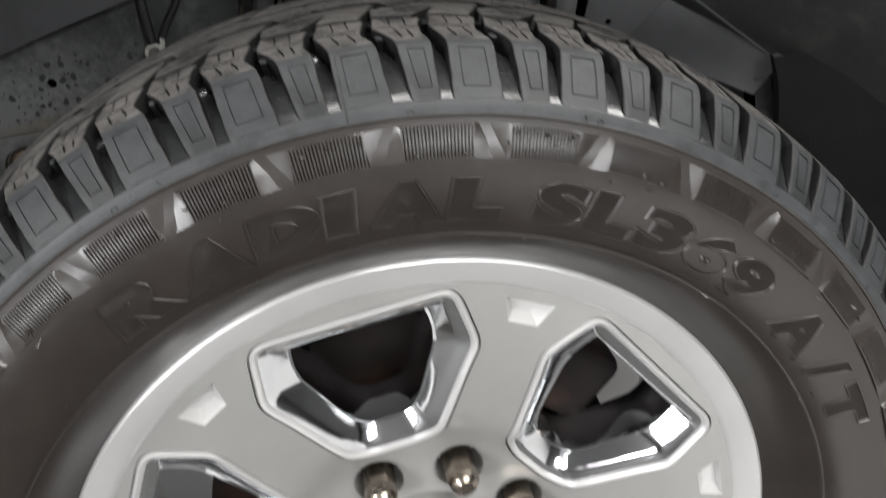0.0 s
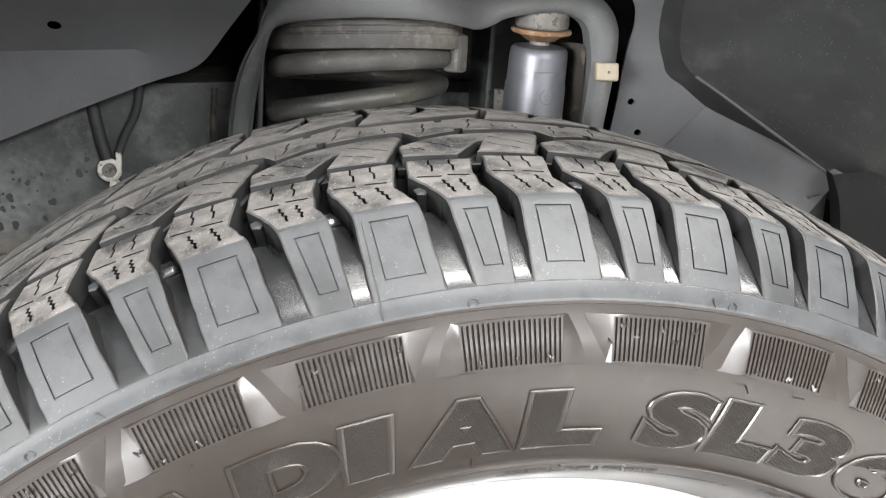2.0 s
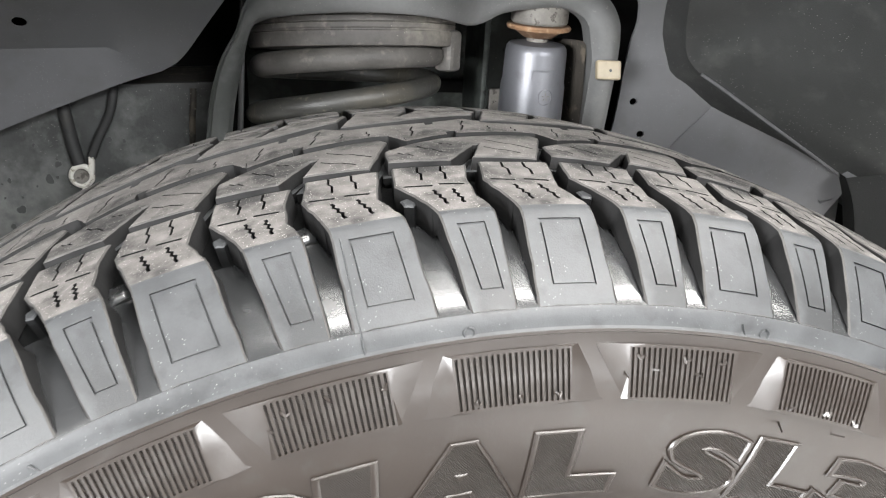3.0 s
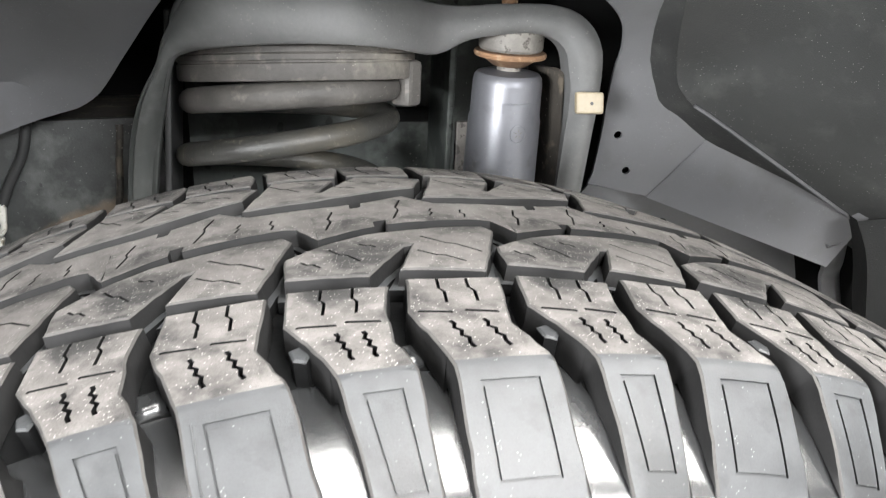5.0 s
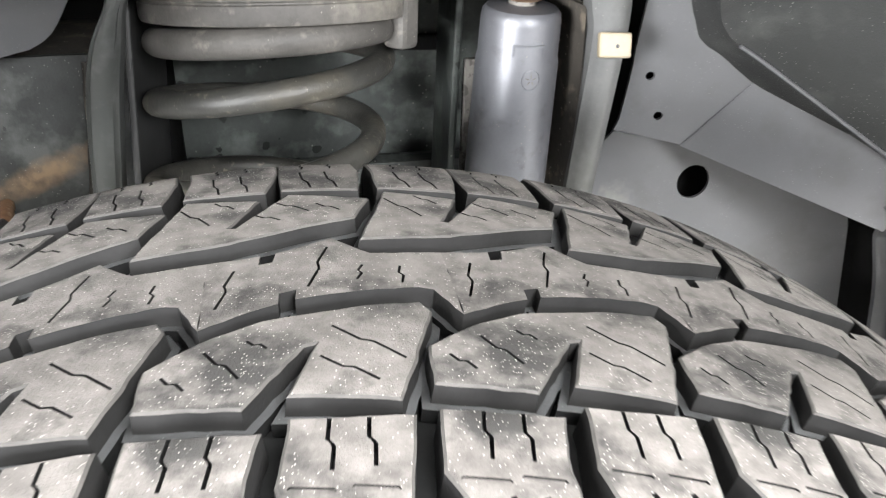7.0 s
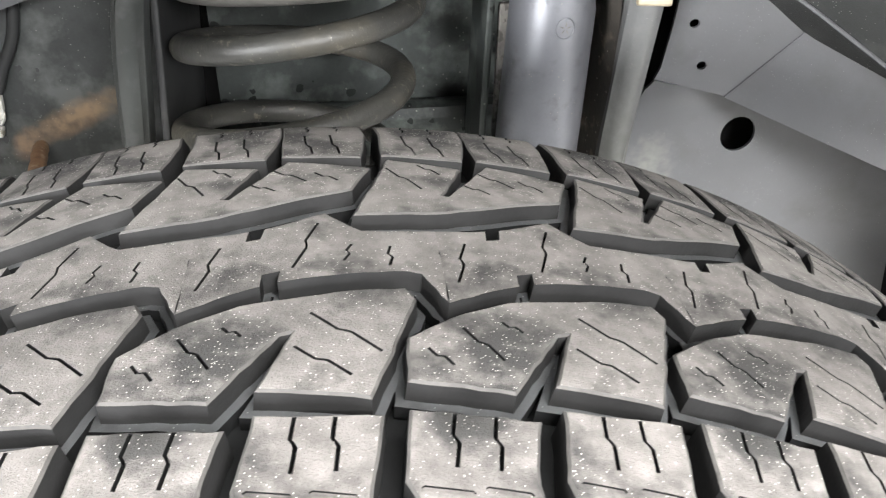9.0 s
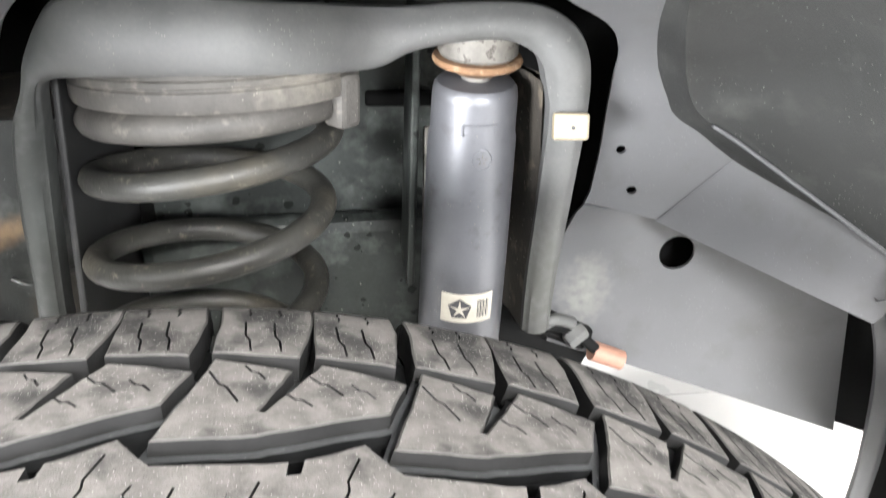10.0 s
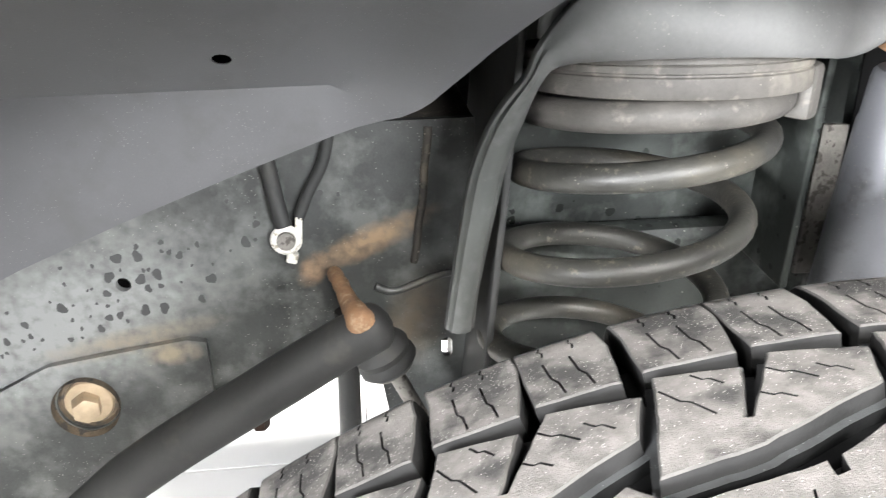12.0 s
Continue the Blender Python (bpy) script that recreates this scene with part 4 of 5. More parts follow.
wheel = thing("wheel", "pickup wheel with black all-terrain tyre and silver alloy rim", "wheel")
wheel.location = HUB
tyre(wheel)
rim(wheel)
brake(wheel)

def ribbon(name, rows, mat, angle=50):
    """Sheet through rows of points (each row runs across the sheet)."""
    n = len(rows[0])
    verts = [v for r in rows for v in r]
    faces = [(i * n + k, i * n + k + 1, (i + 1) * n + k + 1, (i + 1) * n + k) for i in range(len(rows) - 1) for k in range(n - 1)]
    return smooth_angle(fix_normals(mesh_of(name, verts, faces, (mat,))), angle)


# ---------------------------------------------------------------- wheel arch liner
PROFILE = [(0.395, 0.50), (0.392, 0.60), (0.384, 0.70), (0.370, 0.78), (0.362, 0.82), (0.348, 0.85), (0.318, 0.878), (0.285, 0.902), (0.245, 0.928), (0.185, 0.962),
           (0.10, 1.002), (0.02, 1.028), (-0.04, 1.04)]
PS = [0.0]
for (ya, za), (yb, zb) in zip(PROFILE, PROFILE[1:]):
    PS.append(PS[-1] + math.hypot(yb - ya, zb - za))
PZ, PY = [p[1] for p in PROFILE], [p[0] for p in PROFILE]


def zs(z):
    """Length along the liner's section at which it has the height z."""
    return float(np.interp(z, PZ, PS))


def liner_point(x, s, h):
    y, z = float(np.interp(s, PS, PY)), float(np.interp(s, PS, PZ))
    y -= 0.25 * max(0.0, x - 0.25)
    f = min(1.0, max(0.0, -x - 0.115) / 0.08)
    f = f * f * (3 - 2 * f)
    if f:
        flat = 0.386 if z < 0.847 else max(y, 0.386 - 1.0 * (z - 0.847))
        y += (flat - y) * f
    return Vector((x, y - h, z))


def xz(points):
    return [(x, zs(z)) for x, z in points]


def liner():
    th = thing("wheel_arch_liner", "grey moulded plastic wheel arch liner with an opening round the spring tower", "wheel arch liner", kind="structure")
    top = PS[-1]
    opening = [(0.250, 0.757), (0.253, 0.80), (0.2515, 0.853), (0.245, 0.876), (0.232, 0.892), (0.209, 0.907), (0.182, 0.919), (0.098, 0.931), (-0.028, 0.936), (-0.045, 0.934), (-0.060, 0.928),
                  (-0.078, 0.914), (-0.091, 0.900), (-0.115, 0.870), (-0.139, 0.840), (-0.157, 0.828)]
    opening = xz([(p[0], p[2]) for p in catmull([(x, 0, z) for x, z in opening], 4)])
    left = xz([(-0.198, 0.815), (-0.267, 0.790), (-0.338, 0.763), (-0.41, 0.733), (-0.52, 0.68), (-0.75, 0.56)])
    outline = [(-0.75, top)] + left[::-1] + opening[::-1] + xz([(0.2465, 0.7475), (0.2973, 0.7364), (0.301, 0.7345)]) + xz([(0.3400, 0.7875), (0.354, 0.804), (0.50, 0.835)]) + [(0.50, top)]
    holes = [[(0.2665 + 0.0035 * math.cos(a), zs(0.792) + 0.0035 * math.sin(a)) for a in np.linspace(0, 5.7, 10)],
             [(0.2775 + 0.0035 * math.cos(a), zs(0.760) + 0.0035 * math.sin(a)) for a in np.linspace(0, 5.7, 10)],
             [(-0.2600 + 0.006 * math.cos(a), zs(0.8700) + 0.0055 * math.sin(a)) for a in np.linspace(0, 5.8, 12)]]
    body = plate("liner_panel", outline, holes, liner_point, 0.003, M_LINER, 0.015, 0.02, [xz([(-0.73, 0.847), (-0.20, 0.847)])], 30)
    part("liner_panel", body, th)
    # triangular facet and lower panel
    A, B, C = Vector((0.3365, 0.3466, 0.785)), Vector((0.2973, 0.3650, 0.7355)), Vector((0.4270, 0.286, 0.688))
    slope = (B - A).cross(C - A)
    D = Vector((0.490, A.y - (slope.x * (0.490 - A.x) + slope.z * (0.800 - A.z)) / slope.y, 0.800))
    T = A + (A - B) * 0.6

    def quad(name, pts, mat, thick=0.003):
        n = (pts[1] - pts[0]).cross(pts[2] - pts[0]).normalized()
        if n.y > 0:
            n = -n
        k = len(pts)
        verts = list(pts) + [p - n * thick for p in pts]
        faces = [tuple(range(k)), tuple(range(2 * k - 1, k - 1, -1))] + [(i, (i + 1) % k, k + (i + 1) % k, k + i) for i in range(k)]
        return fix_normals(mesh_of(name, verts, faces, (mat,)))

    part("facet", quad("facet", [T, B, C, D], M_LINER), th)
    # lower panel, which swings back under the facet
    def low(x, z, h):
        t = max(0.0, 0.7364 - 0.38 * (x - 0.2973) - z)
        g = min(1.0, max(0.0, (0.314 - x) / 0.05))
        return Vector((x, 0.4023 - 0.08 * (x - 0.3317) - 0.10 * (z - 0.688) - 0.0385 * g * math.exp(-t / 0.030) - h, z))

    out = [(0.2465, 0.748), (0.2973, 0.7368), (0.325, 0.750), (0.46, 0.715), (0.4818, 0.6356), (0.505, 0.490), (0.475, 0.503), (0.397, 0.537), (0.29, 0.581), (0.235, 0.603), (0.236, 0.70)]
    part("lower_panel", plate("lower_panel", out, [[(x, 0.6881 + 1.13 * (z - 0.6881)) for x, z in circle(0.3317, 0.6881, 0.0138, 22)]], low, 0.003, M_LINER, 0.012, 0.012, (), 60), th)
    # Black sheets behind hole, slot and openings; the dark there is their colour.
    part("hole_backing", quad("hole_backing", [Vector((0.29, 0.435, 0.735)), Vector((0.395, 0.435, 0.735)), Vector((0.395, 0.435, 0.625)), Vector((0.29, 0.435, 0.625))], M_SHADE_BLACK), th)
    part("slot_backing", quad("slot_backing", [Vector((0.465, 0.43, 0.67)), Vector((0.57, 0.40, 0.67)), Vector((0.61, 0.43, 0.44)), Vector((0.50, 0.45, 0.48))], M_SHADE_BLACK), th)
    part("backing", quad("backing", [Vector((0.22, 0.50, 0.64)), Vector((0.22, 0.50, 1.02)), Vector((0.75, 0.45, 1.02)), Vector((0.75, 0.45, 0.60))], M_SHADE_BLACK), th)
    # strip past the slot
    edge = catmull([(0.424, 0.284, 0.708), (0.448, 0.314, 0.675), (0.466, 0.338, 0.652), (0.486, 0.352, 0.61), (0.493, 0.353, 0.57), (0.498, 0.354, 0.50), (0.497, 0.356, 0.44)], 4)
    part("end_strip", ribbon("end_strip", [[p + Vector((0.001, 0.006, 0)), p, p + Vector((0.011, -0.002, 0.002)), p + Vector((0.022, 0.004, 0.003)), p + Vector((0.026, 0.022, 0.003))] for p in edge], M_LINER, 60), th)
    # lower flank of the outer shell, forward of the gap; darker colour paints its shade
    edge = catmull([(0.430, 0.262, 0.735), (0.433, 0.252, 0.715), (0.438, 0.250, 0.69), (0.446, 0.250, 0.645), (0.468, 0.250, 0.612), (0.50, 0.252, 0.55), (0.53, 0.256, 0.45)], 4)
    part("splash_flap", ribbon("splash_flap", [[p + Vector((0.010, 0.030, 0)), p + Vector((0.002, 0.003, 0)), p, p + Vector((0.003, -0.002, 0.001)), p + Vector((0.12, -0.05, 0.02)), p + Vector((0.25, -0.16, 0.03))] for p in edge], M_SHELL_SHADE, 50), th, "lower flank of the liner shell, shade put into its colour")
    P = [Vector((0.545, 0.365, 0.69)), Vector((0.95, 0.28, 0.72)), Vector((1.0, 0.33, 0.25)), Vector((0.60, 0.395, 0.40))]
    part("rear_panel", quad("rear_panel", P, M_SHELL), th)
    # Black sheet in place of the shade between strip and shell.
    part("gap_backing", quad("gap_backing", [Vector((0.506, 0.374, 0.70)), Vector((0.530, 0.378, 0.42)), Vector((0.64, 0.30, 0.40)), Vector((0.60, 0.27, 0.70))], M_SHADE_BLACK), th)
    # dark outer shell that curves out round the tyre
    inner = catmull([(0.232, 0.18, 0.965), (0.262, 0.262, 0.90), (0.287, 0.312, 0.852), (0.303, 0.322, 0.828), (0.335, 0.318, 0.806), (0.45, 0.279, 0.724), (0.56, 0.24, 0.645), (0.66, 0.20, 0.56)], 6)
    mid = catmull([(0.262, 0.12, 1.00), (0.30, 0.20, 0.95), (0.335, 0.235, 0.90), (0.355, 0.24, 0.868), (0.39, 0.225, 0.835), (0.49, 0.18, 0.755), (0.59, 0.14, 0.675), (0.68, 0.11, 0.58)], 6)
    outer = catmull([(0.32, -0.04, 1.045), (0.37, 0.0, 1.01), (0.42, 0.03, 0.96), (0.45, 0.03, 0.92), (0.49, 0.02, 0.875), (0.58, -0.01, 0.79), (0.66, -0.03, 0.70), (0.73, -0.05, 0.60)], 6)
    wide = [min(0.95, 0.25 + 0.035 * i) for i in range(len(inner))]
    flank = [[p + Vector((-0.0095 * k * w, d, -0.0115 * k * w)) for p, w in zip(inner, wide)] for k, d in ((1.0, 0.038), (0.85, 0.029), (0.55, 0.021), (0.2, 0.012), (0.03, 0.003))]
    rings = flank + [inner, [p + Vector((0.006, -0.003, 0.004)) for p in inner], mid, outer]
    n = len(inner)
    verts = [v for r in rings for v in r]
    faces = [(i * n + k, i * n + k + 1, (i + 1) * n + k + 1, (i + 1) * n + k) for i in range(len(rings) - 1) for k in range(n - 1)]
    part("outer_shell", smooth_angle(fix_normals(mesh_of("outer_shell", verts, faces, (M_SHELL,))), 50), th, "dark textured outer shell of the liner")
    part("shell_rim", sweep("shell_rim", [p + Vector((0.001, -0.002, -0.001)) for p in inner[20:38]], 0.0014, M_LINER, 8), th, "worn grey edge of the shell")
    return th


liner()

# ---------------------------------------------------------------- chassis rail and what is fixed to it
def rail():
    th = thing("chassis_rail", "black painted steel chassis rail with dust, stains and rust", "chassis rail", kind="structure")
    yr = 0.425
    low = [(-1.2, 0.36), (-0.62, 0.47), (-0.44, 0.535), (-0.235, 0.622), (-0.18, 0.62), (-0.17, 0.56), (0.02, 0.54), (0.24, 0.58), (0.26, 0.66), (0.32, 0.75), (0.32, 1.0), (-1.2, 1.0)]
    holes = [circle(-0.3575, 0.6995, 0.0055, 14), circle(-0.472, 0.604, 0.006, 12), circle(-0.474, 0.578, 0.007, 12),
             [(-0.1256 + 0.0042 * math.cos(a), 0.6293 + (0.0042 if math.sin(a) > 0 else -0.0042) + 0.0042 * math.sin(a)) for a in np.linspace(0.2, 6.0, 14)]]
    part("web", plate("web", [(-1.2, 0.36), (-0.62, 0.47), (-0.44, 0.535), (-0.235, 0.622), (-0.18, 0.62), (-0.17, 0.56), (-0.108, 0.55), (-0.104, 0.811), (-1.2, 0.811)], holes, lambda x, z, h: Vector((x, yr - h, z)), 0.006, M_RAIL, 0.03, 0.02), th)
    part("top_flange", box_mesh("top_flange", (1.096, 0.130, 0.006), M_GRIME, 0.002, Matrix.Translation((-0.652, 0.491, 0.8075))), th, "dirty brown top flange of the rail")
    # Black sheet behind the rail; the hollow's shade is put into its colour.
    part("inner_web", plate("inner_web", low, [], lambda x, z, h: Vector((x, 0.56 - h, z)), 0.006, M_SHADE_BLACK, 0.08, 0.1), th)
    part("web_lining", plate("web_lining", [(-0.088, 0.55), (0.02, 0.54), (0.24, 0.58), (0.26, 0.66), (0.32, 0.75), (0.32, 0.99), (-0.088, 0.99)], [], lambda x, z, h: Vector((x, 0.512 - h, z)), 0.004, M_INNER, 0.05, 0.05), th, "grimy dark steel behind the spring")
    # dried drops on the dust
    rng = random.Random(11)
    verts, faces, seen = [], [], []
    for _ in range(110):
        x = rng.gauss(-0.355, 0.062)
        z = 0.692 + 0.36 * (x + 0.355) + rng.gauss(0, 0.020)
        r = rng.choice((0.0010, 0.0014, 0.0019, 0.0026, 0.0036))
        if z < 0.665 + 0.2 * (x + 0.36) or math.hypot(x + 0.3575, z - 0.6995) < r + 0.007:
            continue
        if any(math.hypot(x - a, z - b) < 1.25 * (r + c) for a, b, c in seen):
            continue
        seen.append((x, z, r))
        k, n = len(verts), 14
        ph = [rng.uniform(0, 6.3) for _ in range(3)]
        for h in (0.0003, -0.002):
            for j in range(n):
                a = 2 * math.pi * j / n
                q = r * (1 + 0.16 * math.sin(2 * a + ph[0]) + 0.12 * math.sin(3 * a + ph[1]) + 0.06 * math.sin(5 * a + ph[2]))
                verts.append(Vector((x + q * math.cos(a), yr - h, z + 1.15 * q * math.sin(a))))
        faces.append(tuple(range(k, k + n)))
        faces.extend((k + j, k + (j + 1) % n, k + n + (j + 1) % n, k + n + j) for j in range(n))
    part("dried_drops", fix_normals(mesh_of("dried_drops", verts, faces, (M_DROP,))), th, "dark dried drops")["kind"] = "stuff"
    # stiffening plate with a torn-looking square end, and its big bolt
    pl = [(-0.62, 0.40), (-0.304, 0.57), (-0.3045, 0.652), (-0.318, 0.655), (-0.42, 0.640), (-0.50, 0.60), (-0.62, 0.54)]
    part("doubler_plate", plate("doubler_plate", pl, [circle(-0.397, 0.606, 0.0225, 28)], lambda x, z, h: Vector((x, 0.4175 - h, z)), 0.006, M_RAIL, 0.02, 0.03), th)
    cup = lathe("bolt_recess", [(0.0245, -0.004), (0.0235, 0.004), (0.021, 0.010), (0.0001, 0.010)], M_CUP, 32, "y", False, 30)
    part("bolt_recess", cup, th).location = (-0.397, 0.414, 0.606)
    bm = bmesh.new()
    bmesh.ops.create_cone(bm, cap_ends=True, segments=32, radius1=0.0185, radius2=0.0175, depth=0.004, matrix=pose(0, 0.004, 0, 90, 0, 0))
    bmesh.ops.create_cone(bm, cap_ends=True, segments=6, radius1=0.0116, radius2=0.0106, depth=0.012, matrix=pose(0, -0.004, 0, 90, 0, 15))
    bevelled(bm, 0.001, 2)
    part("flange_bolt", to_mesh(bm, "flange_bolt", M_ZINC, 30), th, "yellowish zinc flange bolt").matrix_basis = pose(-0.397, 0.4165, 0.606)
    part("weld_seam", sweep("weld_seam", catmull([(-0.1362, 0.4246, 0.806), (-0.137, 0.424, 0.795), (-0.1395, 0.4246, 0.777), (-0.141, 0.424, 0.755), (-0.1445, 0.4246, 0.735), (-0.146, 0.424, 0.72), (-0.149, 0.4246, 0.704)], 6), 0.0030, M_GRIME, 10), th, "rust stained weld seam")
    part("weld_bead", sweep("weld_bead", catmull([(-0.178, 0.421, 0.688), (-0.165, 0.421, 0.683), (-0.150, 0.421, 0.687), (-0.132, 0.421, 0.694), (-0.115, 0.421, 0.696)], 6), 0.0030, M_RAIL, 10), th, "dark weld bead")
    # cross member behind the spring
    part("cross_member", box_mesh("cross_member", (0.30, 0.03, 0.16), M_INNER, 0.012, Matrix.Translation((0.05, 0.495, 0.615))), th)
    # Slot drawn as a black box, its dark painted, not cut.
    part("web_slot", box_mesh("web_slot", (0.056, 0.006, 0.014), M_SHADE_BLACK, 0.003, pose(0.123, 0.5075, 0.790, 0, 2, 0)), th, "black box for the dark slot in the web")
    return th


rail()


def hoop_y(z):
    """The pressed tower leans out towards its top."""
    return float(np.interp(z, [0.66, 0.72, 0.80, 0.866, 0.90, 0.92], [0.349, 0.343, 0.330, 0.318, 0.326, 0.332]))


def tower():
    """Pressed steel spring and shock tower: one formed band over the top and down both sides."""
    th = thing("spring_tower", "black pressed steel spring tower welded to the chassis rail", "bracket", kind="structure")
    outer = [(-0.135, 0.69), (-0.131, 0.72), (-0.122, 0.79), (-0.1125, 0.835), (-0.0995, 0.862), (-0.0945, 0.880), (-0.080, 0.9035), (-0.059, 0.911), (-0.006, 0.9095), (0.0554, 0.9045), (0.116, 0.900), (0.152, 0.901),
             (0.189, 0.900), (0.210, 0.894), (0.224, 0.881), (0.230, 0.860), (0.231, 0.83), (0.228, 0.78), (0.222, 0.70), (0.220, 0.66)]
    inner = [(-0.115, 0.69), (-0.112, 0.72), (-0.101, 0.79), (-0.093, 0.835), (-0.088, 0.861), (-0.080, 0.8675), (-0.06, 0.868), (-0.03, 0.8675), (0.0, 0.867), (0.06, 0.865), (0.10, 0.8665), (0.125, 0.876),
             (0.162, 0.880), (0.183, 0.878), (0.197, 0.869), (0.203, 0.85), (0.206, 0.83), (0.204, 0.78), (0.200, 0.70), (0.199, 0.66)]
    O, I = catmull([(x, 0, z) for x, z in outer], 4), catmull([(x, 0, z) for x, z in inner], 4)
    rows = []
    for o, i in zip(O, I):
        oy, iy = hoop_y(o.z), hoop_y(i.z)
        d = Vector((i.x - o.x, 0, i.z - o.z))
        u = d.normalized()
        a, b = Vector((o.x, oy, o.z)), Vector((i.x, iy, i.z))
        bulge = Vector((0, -0.0058, 0))
        V = Vector
        rows.append([a + u * 0.002 + V((0, 0.015, 0)), a + u * 0.0005 + V((0, 0.010, 0)), a + V((0, 0.004, 0)), a + u * 0.0007 + V((0, 0.0013, 0)), a + u * 0.0024 + V((0, 0.0001, 0)), a.lerp(b, 0.2) + bulge * 0.66, a.lerp(b, 0.4) + bulge, a.lerp(b, 0.62) + bulge,
                     a.lerp(b, 0.82) + bulge * 0.62, b - u * 0.0022 + V((0, 0.0001, 0)), b - u * 0.0006 + V((0, 0.0012, 0)), b + V((0, 0.0035, 0)), b + V((0, 0.018, 0)), b - u * 0.0035 + V((0, 0.018, 0)),
                     b - u * 0.004 + V((0, 0.006, 0)), a.lerp(b, 0.5) + V((0, 0.004, 0)), a + u * 0.0045 + V((0, 0.010, 0)), a + u * 0.005 + V((0, 0.015, 0))])
    pivot = Vector((0.07, -0.166, 0.993))
    for row in rows:
        y = row[6].y
        off = row[6].x - 0.008
        front = 0.366 - (0.099 * math.sqrt(max(0.0, 1 - (off / 0.119) ** 4)) if off < 0 else math.sqrt(max(0.0, 0.099 ** 2 - off ** 2)))
        h = min(1.0, max(0.0, 0.5 + 0.5 * (front - y) / 0.035))
        k = (front + (y - front) * h - 0.035 * h * (1 - h) - pivot.y) / (y - pivot.y)
        row[:] = [pivot + (p - pivot) * k for p in row]
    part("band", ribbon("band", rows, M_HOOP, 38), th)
    inside_leg = [(Vector((0.2035, 0.333, 0.850)), 0.05), (Vector((0.2045, 0.337, 0.80)), 0.052), (Vector((0.2015, 0.345, 0.72)), 0.055), (Vector((0.1990, 0.351, 0.66)), 0.055)]
    flange = [[p, p + Vector((-0.004, 0.5 * d, 0)), p + Vector((-0.012, d, 0)), p + Vector((-0.009, d + 0.002, 0)), p + Vector((0.002, 0.5 * d, 0)), p + Vector((0.003, 0.001, 0))] for p, d in inside_leg]
    part("leg_flange", ribbon("leg_flange", flange, M_GRIME, 40), th, "grimy rust speckled inner flange")
    part("inner_lip", sweep("inner_lip", catmull([(-0.079, 0.322, 0.884), (-0.078, 0.320, 0.895), (-0.0715, 0.319, 0.9055), (-0.057, 0.319, 0.913), (-0.035, 0.320, 0.9168), (-0.012, 0.323, 0.917)], 5), 0.0050, M_HOOP, 14), th)
    part("top_block", box_mesh("top_block", (0.092, 0.02, 0.050), M_BAR, 0.004, pose(0.017, 0.410, 0.900, 0, 1, 0)), th)
    part("bolt_tail", sweep("bolt_tail", [(0.186, 0.42, 0.850), (0.186, 0.42, 0.910)], 0.007, M_RUST, 12), th, "rusty bolt end")
    # top plate that carries the spring seat
    part("side_wall", box_mesh("side_wall", (0.005, 0.17, 0.33), M_BAR, 0.002, pose(-0.100, 0.430, 0.735, 0, 5, 0)), th)
    part("seat_plate", lathe("seat_plate", [(0.0001, 0.0), (0.072, 0.0), (0.074, 0.002), (0.072, 0.006), (0.0001, 0.006)], M_HOOP, 48), th).location = (0.002, 0.372, 0.8865)
    # inner web between spring and shock
    part("inner_web", box_mesh("inner_web", (0.006, 0.07, 0.20), M_INNER, 0.002, pose(0.126, 0.425, 0.78, 0, 3, 0)), th)
    part("web_flange", box_mesh("web_flange", (0.020, 0.005, 0.115), M_MOUNT, 0.002, pose(0.142, 0.399, 0.745, 0, 2, 0)), th)
    return th


tower()


def coil_spring():
    th = thing("coil_spring", "dusty dark coil spring under its rubber isolator", "coil spring")
    # (height of the coil's front, turn number)
    turns = [(-0.6, 0.8479), (0.0, 0.8469), (0.35, 0.8401), (1.0, 0.8144), (2.0, 0.7549), (3.0, 0.6899), (4.4, 0.60)]
    pts = []
    n = 40
    steps = int(4.9 * n)
    for k in range(steps + 1):
        t = k / n - 0.5
        z = float(np.interp(t, [a for a, _ in turns], [b for _, b in turns]))
        # smooth the change of pitch
        z = sum(float(np.interp(t + d, [a for a, _ in turns], [b for _, b in turns])) for d in (-0.3, -0.15, 0, 0.15, 0.3)) / 5
        a = -math.pi / 2 - 2 * math.pi * t
        cx = -0.0005 + (z - 0.847) * 0.15
        lean = math.tan(radians(float(np.interp(z, [0.69, 0.85], [3.5, 7.0]))))
        pts.append((cx + 0.0746 * math.cos(a), 0.366 + 0.0746 * math.sin(a), z - lean * 0.0746 * (1 + math.sin(a))))
    top = int(0.86 * n)
    part("coil", sweep("coil", pts[top - 4:], 0.0088, M_SPRING, 16), th)
    part("coil_sleeve", sweep("coil_sleeve", pts[:top], 0.0094, M_SEAT, 16), th, "dusty rubber sleeve on the top turn")
    seat = lathe("isolator", [(0.018, 0.022), (0.082, 0.022), (0.0865, 0.0215), (0.0882, 0.020), (0.0884, 0.0165), (0.0876, 0.0158), (0.0884, 0.0150), (0.0880, 0.0115), (0.0868, 0.0108), (0.0868, 0.0098), (0.0880, 0.0090), (0.0880, 0.0005), (0.0868, -0.0022), (0.077, -0.0028), (0.027, -0.0028)], M_SEAT, 72)
    part("isolator", seat, th, "dusty rubber isolator ring").matrix_basis = pose(0.0032, 0.366, 0.8477, -7, 0.8, 0)
    tab = box_mesh("isolator_tab", (0.017, 0.018, 0.034), M_SEAT, 0.004, pose(0.0800, 0.334, 0.8450, 0, 4, 42))
    part("isolator_tab", tab, th)
    return th


coil_spring()


